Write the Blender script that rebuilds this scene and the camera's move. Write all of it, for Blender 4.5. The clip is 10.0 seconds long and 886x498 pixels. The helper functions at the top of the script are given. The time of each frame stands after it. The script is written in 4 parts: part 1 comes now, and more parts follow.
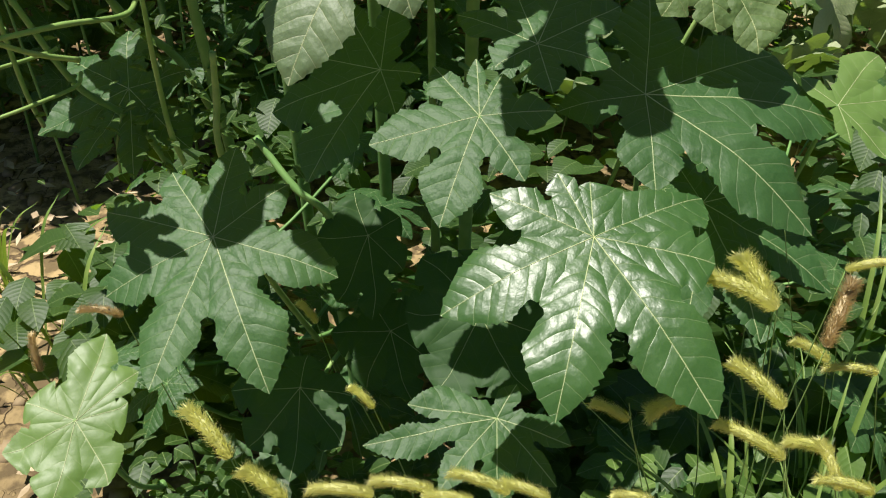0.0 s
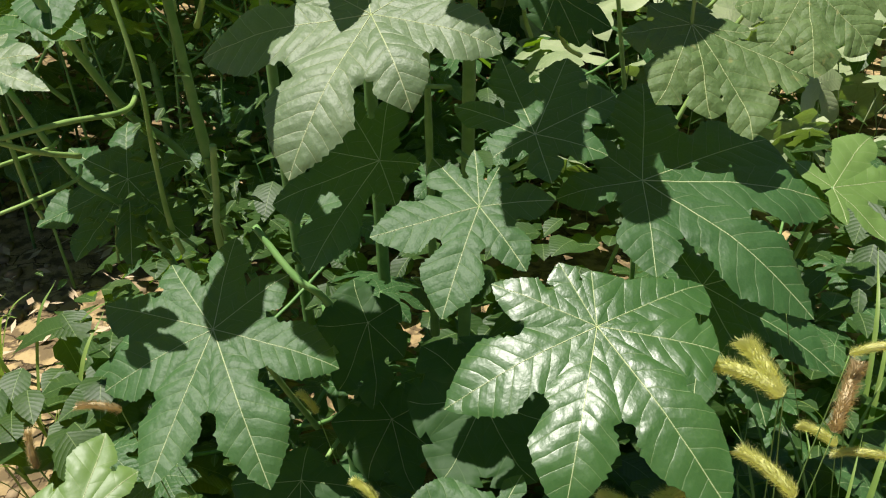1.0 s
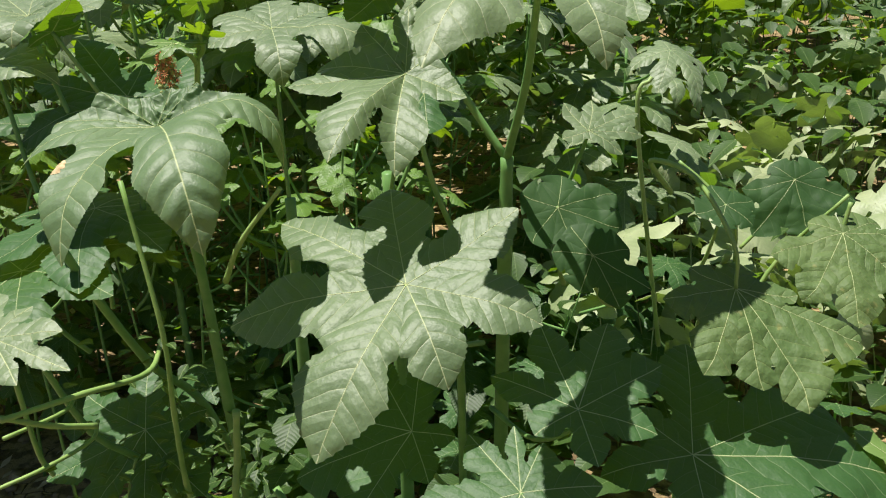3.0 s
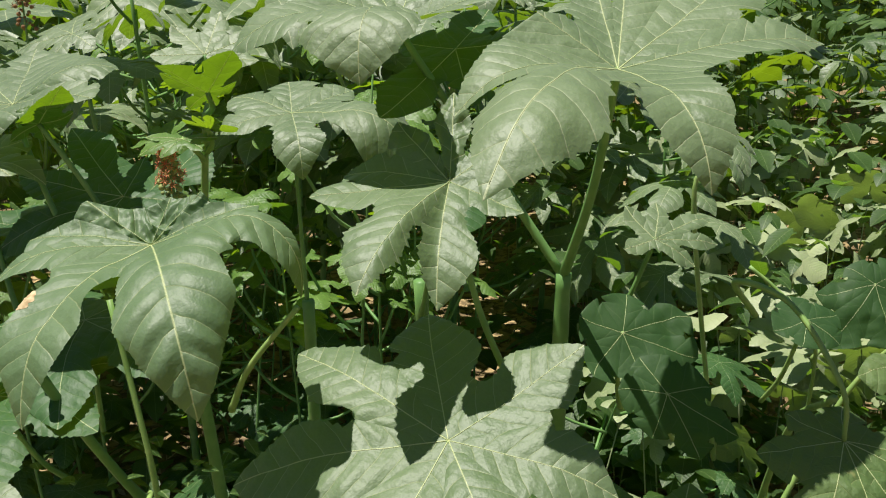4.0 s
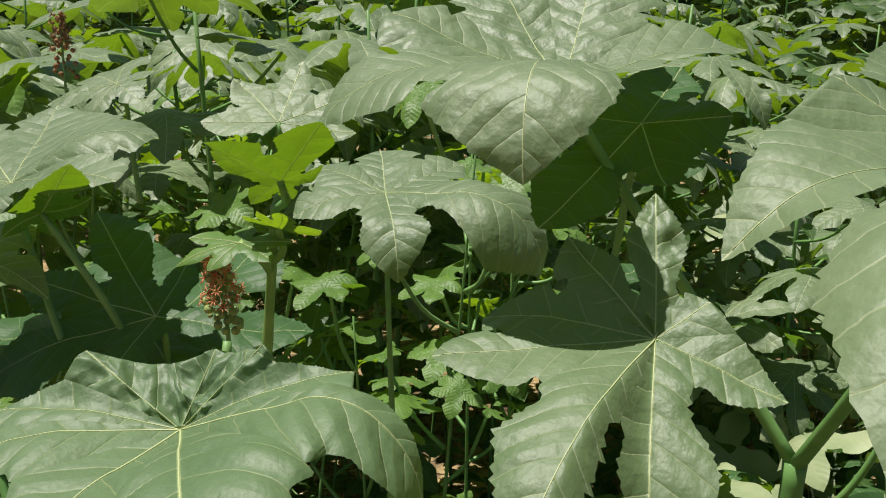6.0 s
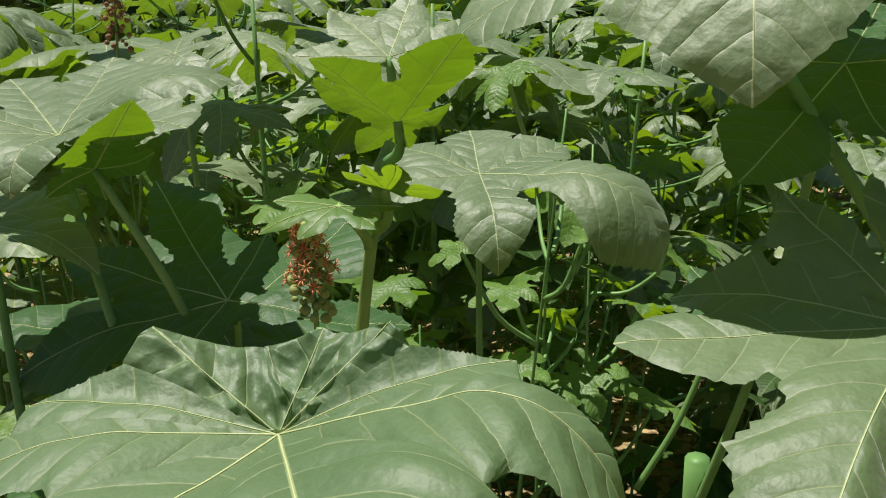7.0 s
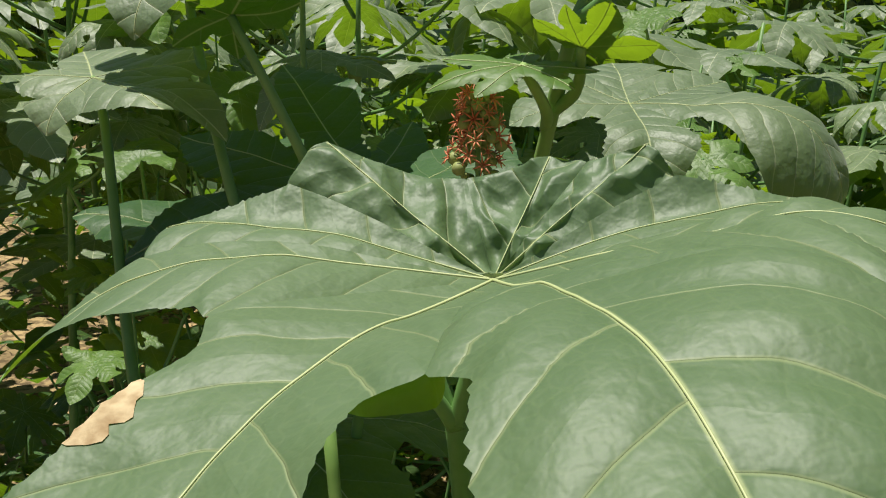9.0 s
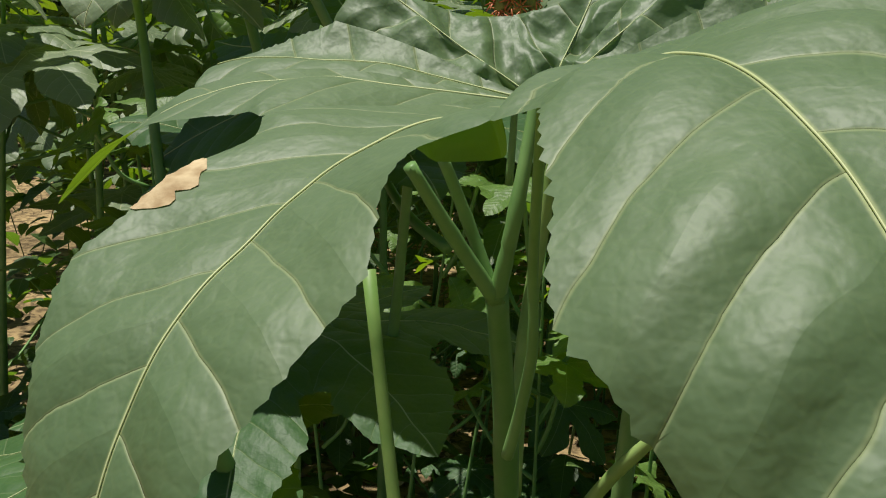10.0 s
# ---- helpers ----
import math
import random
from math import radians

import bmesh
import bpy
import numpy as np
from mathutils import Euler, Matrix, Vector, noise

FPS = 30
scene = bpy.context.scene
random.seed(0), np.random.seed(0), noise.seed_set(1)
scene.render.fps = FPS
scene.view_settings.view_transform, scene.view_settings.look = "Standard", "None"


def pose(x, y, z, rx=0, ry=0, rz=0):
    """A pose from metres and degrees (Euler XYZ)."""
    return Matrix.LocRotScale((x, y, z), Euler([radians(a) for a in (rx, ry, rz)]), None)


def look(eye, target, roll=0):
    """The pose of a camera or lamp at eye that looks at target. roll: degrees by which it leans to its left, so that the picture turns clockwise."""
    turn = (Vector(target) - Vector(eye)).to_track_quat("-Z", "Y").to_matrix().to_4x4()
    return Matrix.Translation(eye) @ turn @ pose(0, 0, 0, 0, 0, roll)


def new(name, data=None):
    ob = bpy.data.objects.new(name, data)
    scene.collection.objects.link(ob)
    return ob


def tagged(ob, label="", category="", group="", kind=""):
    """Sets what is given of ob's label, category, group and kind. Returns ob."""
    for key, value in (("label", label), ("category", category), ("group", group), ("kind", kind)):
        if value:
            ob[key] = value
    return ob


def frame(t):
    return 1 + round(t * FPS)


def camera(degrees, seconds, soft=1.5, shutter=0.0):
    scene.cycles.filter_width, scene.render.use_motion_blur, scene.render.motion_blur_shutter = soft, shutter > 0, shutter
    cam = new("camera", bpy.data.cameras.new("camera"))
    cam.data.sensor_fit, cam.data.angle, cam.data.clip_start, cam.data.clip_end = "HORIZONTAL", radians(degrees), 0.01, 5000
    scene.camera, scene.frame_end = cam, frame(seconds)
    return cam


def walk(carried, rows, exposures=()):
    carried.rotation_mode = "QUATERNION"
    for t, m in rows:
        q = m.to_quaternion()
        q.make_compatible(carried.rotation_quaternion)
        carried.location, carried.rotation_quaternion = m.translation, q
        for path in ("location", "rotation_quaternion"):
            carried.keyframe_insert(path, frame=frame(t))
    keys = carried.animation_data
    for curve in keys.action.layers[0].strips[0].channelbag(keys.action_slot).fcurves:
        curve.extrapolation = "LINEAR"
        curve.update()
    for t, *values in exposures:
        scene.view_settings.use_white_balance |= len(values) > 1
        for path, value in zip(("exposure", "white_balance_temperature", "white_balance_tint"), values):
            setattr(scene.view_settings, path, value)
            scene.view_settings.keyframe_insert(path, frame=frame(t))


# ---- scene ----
cam = camera(50.7, 10.0, soft=1.1)
PATH = [
    (0, (0.003, 0.002, 1.46), (0.151, 1.606, 0.274), -0.3),
    (0.5, (0.002, 0.012, 1.473), (0.152, 1.635, 0.314), -0.9),
    (1, (-0.004, 0.016, 1.477), (0.167, 1.704, 0.417), -1.0),
    (1.5, (-0.004, 0.021, 1.496), (0.176, 1.766, 0.535), -0.7),
    (2, (-0.017, 0.032, 1.511), (0.18, 1.832, 0.664), -0.4),
    (2.5, (-0.028, 0.073, 1.533), (0.182, 1.903, 0.752), -1.0),
    (2.7, (-0.014, 0.078, 1.533), (0.166, 1.927, 0.792), -1.4),
    (3.8, (-0.022, 0.271, 1.539), (0.112, 2.177, 0.948), -0.9),
    (4, (-0.029, 0.309, 1.548), (0.099, 2.222, 0.979), -0.8),
    (4.5, (-0.039, 0.396, 1.559), (0.08, 2.316, 1.01), -0.4),
    (5, (-0.051, 0.472, 1.547), (0.065, 2.403, 1.039), -0.5),
    (5.5, (-0.064, 0.533, 1.541), (-0.036, 2.482, 1.095), 0.2),
    (5.7, (-0.076, 0.589, 1.549), (-0.053, 2.53, 1.067), 0.2),
    (6.8, (-0.141, 0.765, 1.473), (-0.222, 2.724, 1.077), 0.9),
    (7, (-0.161, 0.791, 1.469), (-0.234, 2.746, 1.052), 0.8),
    (7.5, (-0.204, 0.832, 1.45), (-0.32, 2.79, 1.057), 2.2),
    (8, (-0.211, 0.858, 1.448), (-0.374, 2.814, 1.061), 2.0),
    (8.5, (-0.222, 0.876, 1.427), (-0.416, 2.825, 1.021), 0.8),
    (9, (-0.231, 0.871, 1.376), (-0.431, 2.82, 0.973), 3.9),
    (9.5, (-0.241, 0.86, 1.348), (-0.458, 2.8, 0.913), 2.8),
    (10, (-0.236, 0.859, 1.33), (-0.475, 2.789, 0.864), 3.1),
]
walk(cam, [(t, look(eye, target, roll)) for t, eye, target, roll in PATH], exposures=((0.0, 0.62), (2.5, 0.78), (4.0, 0.58), (5.5, 0.46), (7.0, 0.46), (8.5, 0.48), (9.0, 0.4), (10.0, 0.16)))

# ---- world and sun ----
SUN_WAY = Vector((-0.25, 0.02, 0.96)).normalized()
world = bpy.data.worlds.new("sky")
scene.world = world
world.use_nodes = True
wn = world.node_tree.nodes
sky = wn.new("ShaderNodeTexSky")
sky.sky_type = "NISHITA"
sky.sun_disc = False
sky.dust_density = 0.2
sky.ozone_density = 3.0
sky.sun_elevation = math.asin(SUN_WAY.z)
sky.sun_rotation = math.atan2(SUN_WAY.x, SUN_WAY.y)
wn["Background"].inputs["Strength"].default_value = 0.038
world.node_tree.links.new(sky.outputs["Color"], wn["Background"].inputs["Color"])
sun = new("sun", bpy.data.lights.new("sun", "SUN"))
sun.data.energy = 5.0
sun.data.angle = radians(0.53)
sun.data.color = (1.0, 0.95, 0.87)
sun.matrix_world = look(SUN_WAY * 20, (0, 0, 0))


# ---- materials ----
class Net:
    """Short hand for building a node material."""

    def __init__(self, name):
        self.mat = bpy.data.materials.new(name)
        self.mat.use_nodes = True
        self.tree = self.mat.node_tree
        self.tree.nodes.clear()
        self.out = self.add("ShaderNodeOutputMaterial")

    def add(self, kind, **inputs):
        n = self.tree.nodes.new(kind)
        for key, value in inputs.items():
            self.put(n.inputs[key.replace("_", " ")], value)
        return n

    def put(self, socket, value):
        if isinstance(value, bpy.types.NodeSocket):
            self.tree.links.new(value, socket)
        else:
            socket.default_value = value

    def math(self, op, a, b=0.0, c=0.0):
        n = self.add("ShaderNodeMath")
        n.operation = op
        for s, v in zip(n.inputs, (a, b, c)):
            self.put(s, v)
        return n.outputs[0]

    def mix(self, fac, a, b):
        n = self.add("ShaderNodeMix")
        n.data_type = "RGBA"
        self.put(n.inputs[0], fac)
        self.put(n.inputs[6], a)
        self.put(n.inputs[7], b)
        return n.outputs[2]

    def ramp(self, value, low, high):
        n = self.add("ShaderNodeMapRange", Value=value)
        n.interpolation_type = "SMOOTHSTEP"
        n.inputs["From Min"].default_value, n.inputs["From Max"].default_value = low, high
        return n.outputs[0]

    def noise(self, vector, scale, detail=3.0):
        n = self.add("ShaderNodeTexNoise", Scale=scale, Detail=detail)
        if vector:
            self.put(n.inputs["Vector"], vector)
        return n.outputs["Fac"]

    def bump(self, height, distance, strength=1.0, normal=None):
        n = self.add("ShaderNodeBump", Height=height, Distance=distance, Strength=strength)
        if normal:
            self.put(n.inputs["Normal"], normal)
        return n.outputs[0]

    def place(self):
        return self.add("ShaderNodeTexCoord").outputs["Object"]

    def chance(self):
        return self.add("ShaderNodeObjectInfo").outputs["Random"]

    def finish(self, shader):
        self.tree.links.new(shader, self.out.inputs["Surface"])
        return self.mat


def rgb(r, g, b):
    return (r, g, b, 1.0)


def foliage(name, dark, light, vein, through_light, share=0.3, rough=0.42, spacing=0.021, pillow=0.0005, specular=0.5, spots=0.0, lateral=0.26, island=False, crinkle=0.55, bloom=0.0, mottle=1.6):
    """A leaf blade: veins and pillowed fields from its UV (metres along and across a rib), gloss, and light passing through."""
    n = Net(name)
    uv = n.add("ShaderNodeSeparateXYZ", Vector=n.add("ShaderNodeTexCoord").outputs["UV"])
    d, v = uv.outputs[0], uv.outputs[1]
    wide = n.math("ABSOLUTE", v)
    lean = n.math("ADD", n.math("MULTIPLY", wide, 0.55), n.math("MULTIPLY", n.math("MULTIPLY", wide, wide), 5.0))
    wob = n.math("MULTIPLY", n.math("SUBTRACT", n.noise(n.place(), 16.0), 0.5), 0.015)
    phase = n.math("DIVIDE", n.math("ADD", n.math("SUBTRACT", d, lean), wob), spacing)
    phase = n.math("ADD", phase, n.math("MULTIPLY", n.math("GREATER_THAN", v, 0.0), 0.42))
    field = n.math("PINGPONG", phase, 0.5)
    line = n.math("SUBTRACT", 1.0, n.ramp(field, 0.008, 0.034))
    rib = n.math("SUBTRACT", 1.0, n.ramp(wide, 0.0002, 0.0009))
    net = n.add("ShaderNodeTexVoronoi", Vector=n.place(), Scale=190.0)
    net.feature = "DISTANCE_TO_EDGE"
    mesh_line = n.math("SUBTRACT", 1.0, n.ramp(net.outputs["Distance"], 0.01, 0.10))
    blotch = n.noise(n.place(), 9.0, 4.0)
    fine = n.noise(n.place(), 160.0, 2.0)
    if island:
        who = n.add("ShaderNodeNewGeometry").outputs["Random Per Island"]
    else:
        who = n.chance()
    tone = n.math("ADD", n.math("MULTIPLY", n.ramp(blotch, 0.3, 0.72), 0.55), n.math("MULTIPLY", who, 0.45))
    base = n.mix(tone, dark, light)
    base = n.mix(n.math("MULTIPLY", fine, 0.25), base, light)
    base = n.mix(n.math("MULTIPLY", mesh_line, 0.035), base, vein)
    base = n.mix(n.math("MULTIPLY", line, lateral), base, vein)
    base = n.mix(n.math("MULTIPLY", rib, 0.8), base, vein)
    if spots:
        worn = n.ramp(n.noise(n.place(), 38.0, 5.0), 0.66, 0.72)
        base = n.mix(n.math("MULTIPLY", worn, spots), base, rgb(0.42, 0.36, 0.13))
    height = n.math("ADD", n.math("SQRT", field), n.math("MULTIPLY", n.ramp(net.outputs["Distance"], 0.0, 0.25), 0.02))
    height = n.math("ADD", height, n.math("MULTIPLY", n.noise(n.place(), 26.0, 5.0), mottle))
    height = n.math("ADD", height, n.math("MULTIPLY", n.noise(n.place(), 105.0, 3.0), crinkle))
    normal = n.bump(height, pillow, 0.8)
    gloss = n.math("ADD", rough, n.math("MULTIPLY", n.math("SUBTRACT", blotch, 0.5), 0.14))
    skin = n.add("ShaderNodeBsdfPrincipled", Base_Color=base, Roughness=gloss, Normal=normal)
    skin.inputs["Specular IOR Level"].default_value = specular
    skin.inputs["Sheen Weight"].default_value = bloom
    skin.inputs["Sheen Roughness"].default_value = 0.35
    glow = n.mix(n.math("MULTIPLY", line, 0.35), through_light, n.mix(0.5, through_light, dark))
    thin = n.add("ShaderNodeBsdfTranslucent", Color=glow, Normal=normal)
    both = n.add("ShaderNodeMixShader", Fac=share)
    n.tree.links.new(skin.outputs[0], both.inputs[1])
    n.tree.links.new(thin.outputs[0], both.inputs[2])
    return n.finish(both.outputs[0])


def plain(name, dark, light, rough=0.6, scale=30.0, relief=0.001, specular=0.4, through_light=None, share=0.2, island=False):
    """A grainy two-tone surface with fine relief."""
    n = Net(name)
    grain = n.noise(n.place(), scale, 5.0)
    broad = n.noise(n.place(), scale / 7, 3.0)
    who = n.add("ShaderNodeNewGeometry").outputs["Random Per Island"] if island else n.chance()
    tone = n.math("ADD", n.math("MULTIPLY", n.ramp(grain, 0.3, 0.7), 0.4), n.math("MULTIPLY", n.ramp(broad, 0.35, 0.65), 0.3))
    tone = n.math("ADD", tone, n.math("MULTIPLY", who, 0.3))
    skin = n.add("ShaderNodeBsdfPrincipled", Base_Color=n.mix(tone, dark, light), Roughness=rough, Normal=n.bump(grain, relief, 0.7))
    skin.inputs["Specular IOR Level"].default_value = specular
    if through_light is None:
        return n.finish(skin.outputs[0])
    thin = n.add("ShaderNodeBsdfTranslucent", Color=through_light)
    both = n.add("ShaderNodeMixShader", Fac=share)
    n.tree.links.new(skin.outputs[0], both.inputs[1])
    n.tree.links.new(thin.outputs[0], both.inputs[2])
    return n.finish(both.outputs[0])


CASTOR = foliage("castor_leaf", rgb(0.023, 0.073, 0.018), rgb(0.052, 0.120, 0.038), rgb(0.34, 0.41, 0.20), rgb(0.35, 0.62, 0.012), 0.21, 0.52, pillow=0.0016, specular=0.35, crinkle=0.7)
GREY = foliage("waxy_castor_leaf", rgb(0.078, 0.130, 0.052), rgb(0.152, 0.206, 0.100), rgb(0.46, 0.50, 0.28), rgb(0.36, 0.62, 0.012), 0.20, 0.54, pillow=0.0020, specular=0.65, bloom=0.16, mottle=1.2, lateral=0.4, crinkle=0.7)
BROAD = foliage("broad_castor_leaf", rgb(0.060, 0.117, 0.046), rgb(0.120, 0.182, 0.086), rgb(0.44, 0.50, 0.24), rgb(0.36, 0.62, 0.012), 0.20, 0.55, pillow=0.0026, specular=0.6, lateral=0.36, crinkle=0.5, mottle=0.5)
SHINY = foliage("glossy_castor_leaf", rgb(0.018, 0.068, 0.012), rgb(0.042, 0.110, 0.024), rgb(0.32, 0.40, 0.17), rgb(0.40, 0.68, 0.012), 0.20, 0.40, pillow=0.0012, specular=0.7)
PALE = foliage("pale_leaf", rgb(0.09, 0.18, 0.035), rgb(0.16, 0.26, 0.065), rgb(0.36, 0.42, 0.2), rgb(0.24, 0.42, 0.03), 0.32, 0.45)
YELLOW = foliage("ageing_vine_leaf", rgb(0.065, 0.125, 0.035), rgb(0.15, 0.21, 0.075), rgb(0.32, 0.37, 0.15), rgb(0.26, 0.40, 0.03), 0.30, 0.6, 0.022, 0.0035, 0.35, 0.3, 0.4)
SPROUT = foliage("young_leaf", rgb(0.055, 0.135, 0.02), rgb(0.13, 0.235, 0.045), rgb(0.30, 0.40, 0.14), rgb(0.38, 0.60, 0.015), 0.34, 0.5, 0.02, 0.001)
GOURD = foliage("gourd_leaf", rgb(0.022, 0.062, 0.016), rgb(0.042, 0.096, 0.030), rgb(0.14, 0.22, 0.08), rgb(0.14, 0.32, 0.012), 0.30, 0.6, 0.024, 0.0007, 0.3, 0.0, 0.3)
# Weed base is darkened to carry the deep shade between the plants.
WEED = foliage("darkened_weed_leaf", rgb(0.015, 0.043, 0.009), rgb(0.048, 0.100, 0.022), rgb(0.25, 0.34, 0.12), rgb(0.22, 0.42, 0.02), 0.34, 0.5, 0.009, 0.0008, 0.4, 0.0, 0.3, island=True)
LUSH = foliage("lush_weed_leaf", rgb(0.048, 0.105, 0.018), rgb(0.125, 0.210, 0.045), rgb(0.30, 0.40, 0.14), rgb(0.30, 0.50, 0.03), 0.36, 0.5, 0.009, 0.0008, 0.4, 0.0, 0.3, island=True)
# Sunlight on the creeping vine is put into this very pale base.
CARPET = foliage("sunlit_vine_leaf", rgb(0.17, 0.24, 0.10), rgb(0.42, 0.47, 0.27), rgb(0.42, 0.46, 0.24), rgb(0.26, 0.40, 0.04), 0.28, 0.5, 0.02, 0.001, 0.5, 0.0, 0.3, island=True)
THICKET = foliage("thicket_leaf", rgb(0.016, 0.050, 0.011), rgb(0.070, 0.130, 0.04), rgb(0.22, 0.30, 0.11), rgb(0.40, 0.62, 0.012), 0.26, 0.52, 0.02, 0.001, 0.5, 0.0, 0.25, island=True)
VEIN = plain("leaf_vein", rgb(0.38, 0.45, 0.19), rgb(0.54, 0.58, 0.30), 0.5, 60.0, 0.0003)
STEM = plain("green_stem", rgb(0.08, 0.20, 0.045), rgb(0.18, 0.32, 0.10), 0.5, 40.0, 0.0006)
TWINE = plain("pale_stem", rgb(0.14, 0.27, 0.06), rgb(0.30, 0.41, 0.13), 0.5, 50.0, 0.0005)
GRASS = plain("grass_blade", rgb(0.11, 0.21, 0.035), rgb(0.27, 0.36, 0.09), 0.5, 25.0, 0.0004, 0.4, rgb(0.3, 0.48, 0.04), 0.3)
HEAD = plain("foxtail_bristle", rgb(0.60, 0.62, 0.20), rgb(0.90, 0.87, 0.48), 0.6, 60.0, 0.0003, 0.3, rgb(0.78, 0.78, 0.25), 0.5)
RIPE = plain("ripe_bristle", rgb(0.50, 0.40, 0.20), rgb(0.76, 0.63, 0.38), 0.6, 60.0, 0.0003, 0.3, rgb(0.55, 0.4, 0.16), 0.4)
FLOWER = plain("red_stigma", rgb(0.62, 0.15, 0.08), rgb(0.88, 0.42, 0.22), 0.5, 80.0, 0.0003, 0.4, rgb(0.6, 0.1, 0.05), 0.2)
SCORCH = plain("scorched_leaf", rgb(0.22, 0.13, 0.05), rgb(0.74, 0.62, 0.38), 0.8, 210.0, 0.001, 0.2)
BROWN = plain("withered", rgb(0.16, 0.08, 0.035), rgb(0.36, 0.22, 0.10), 0.8, 60.0, 0.0006, 0.2)
CAPSULE = plain("flower_bud", rgb(0.16, 0.22, 0.05), rgb(0.36, 0.38, 0.14), 0.6, 70.0, 0.0006)
DRY = plain("dry_leaf", rgb(0.30, 0.22, 0.13), rgb(0.58, 0.47, 0.32), 0.8, 40.0, 0.001, 0.2, None, 0.2, True)
CLOD = plain("clod", rgb(0.18, 0.13, 0.075), rgb(0.36, 0.27, 0.16), 0.95, 40.0, 0.003, 0.1)


def soil():
    n = Net("sandy_soil")
    p = n.place()
    warp = n.add("ShaderNodeTexNoise", Vector=p, Scale=7.0, Detail=4.0)
    bent = n.add("ShaderNodeVectorMath")
    bent.operation = "MULTIPLY_ADD"
    n.put(bent.inputs[0], warp.outputs["Color"])
    bent.inputs[1].default_value = (0.22, 0.22, 0.22)
    n.put(bent.inputs[2], p)
    cracks = n.add("ShaderNodeTexVoronoi", Vector=bent.outputs[0], Scale=11.0)
    cracks.feature = "DISTANCE_TO_EDGE"
    gap = n.math("MAXIMUM", n.ramp(cracks.outputs["Distance"], 0.0, 0.05), n.ramp(n.noise(p, 5.0, 4.0), 0.42, 0.6))
    broad = n.noise(p, 1.3, 4.0)
    grain = n.noise(p, 70.0, 6.0)
    litter = n.ramp(n.noise(p, 21.0, 7.0), 0.44, 0.60)
    base = n.mix(n.ramp(broad, 0.35, 0.65), rgb(0.14, 0.10, 0.048), rgb(0.40, 0.29, 0.14))
    base = n.mix(n.math("MULTIPLY", grain, 0.4), base, rgb(0.46, 0.34, 0.18))
    base = n.mix(n.math("MULTIPLY", litter, 0.75), base, rgb(0.07, 0.05, 0.028))
    base = n.mix(n.math("SUBTRACT", 1.0, gap), base, rgb(0.10, 0.07, 0.04))
    height = n.math("ADD", n.math("MULTIPLY", gap, 0.6), n.math("MULTIPLY", grain, 0.5))
    skin = n.add("ShaderNodeBsdfPrincipled", Base_Color=base, Roughness=0.95, Normal=n.bump(height, 0.012, 0.9))
    skin.inputs["Specular IOR Level"].default_value = 0.15
    return n.finish(skin.outputs[0])


FAR = plain("far_hedge", rgb(0.012, 0.03, 0.008), rgb(0.07, 0.13, 0.03), 0.8, 3.0, 0.15, 0.2)
SOIL = soil()
SKINS = {"sprout": SPROUT, "shiny": SHINY, "castor": CASTOR, "grey": GREY, "broad": BROAD, "pale": PALE, "yellow": YELLOW, "gourd": GOURD}


# ---- building helpers ----
def mesh_of(name, verts, faces, material, uvs=None, smooth=True):
    me = bpy.data.meshes.new(name)
    me.from_pydata([tuple(v) for v in verts], [], faces)
    me.materials.append(material)
    if uvs is not None:
        layer = me.uv_layers.new(name="UVMap")
        loops = np.zeros(len(me.loops), dtype=np.int32)
        me.loops.foreach_get("vertex_index", loops)
        layer.data.foreach_set("uv", np.asarray(uvs, dtype=np.float32)[loops].ravel())
    if smooth:
        me.shade_smooth()
    return me


def part(name, data, parent, world_of_parent, place=None, label=""):
    """Links a mesh as one part of a thing; place is its pose in the world."""
    ob = new(name, data)
    ob.parent = parent
    ob.matrix_parent_inverse = world_of_parent.inverted()
    ob.matrix_basis = place if place else Matrix()
    return tagged(ob, label)


def thing(name, at, label, category, group=""):
    ob = new(name)
    ob.empty_display_size = 0.05
    ob.location = at
    return tagged(ob, label, category, group)


def tube(points, radii, sides=7):
    """Verts and faces of a tube through points."""
    pts = [Vector(p) for p in points]
    verts, faces = [], []
    up = Vector((0.3, 0.1, 1.0))
    for i, p in enumerate(pts):
        ahead = (pts[min(i + 1, len(pts) - 1)] - pts[max(i - 1, 0)]).normalized()
        if abs(ahead.dot(up.normalized())) > 0.97:
            up = Vector((1.0, 0.2, 0.1))
        side = ahead.cross(up).normalized()
        over = side.cross(ahead)
        r = radii[i] if hasattr(radii, "__len__") else radii
        for s in range(sides):
            a = math.tau * s / sides
            verts.append(p + r * (math.cos(a) * side + math.sin(a) * over))
    for i in range(len(pts) - 1):
        for s in range(sides):
            t = (s + 1) % sides
            faces.append((i * sides + s, i * sides + t, (i + 1) * sides + t, (i + 1) * sides + s))
    faces.append(tuple(range(sides))[::-1])
    faces.append(tuple((len(pts) - 1) * sides + s for s in range(sides)))
    return verts, faces


def curve(points, steps=6):
    """A smooth line through points."""
    p = [Vector(q) for q in points]
    p = [2 * p[0] - p[1]] + p + [2 * p[-1] - p[-2]]
    out = []
    for i in range(1, len(p) - 2):
        for s in range(steps):
            t = s / steps
            a, b, c, e = p[i - 1], p[i], p[i + 1], p[i + 2]
            out.append(0.5 * (2 * b + (c - a) * t + (2 * a - 5 * b + 4 * c - e) * t * t + (3 * b - a - 3 * c + e) * t**3))
    out.append(p[-2])
    return out


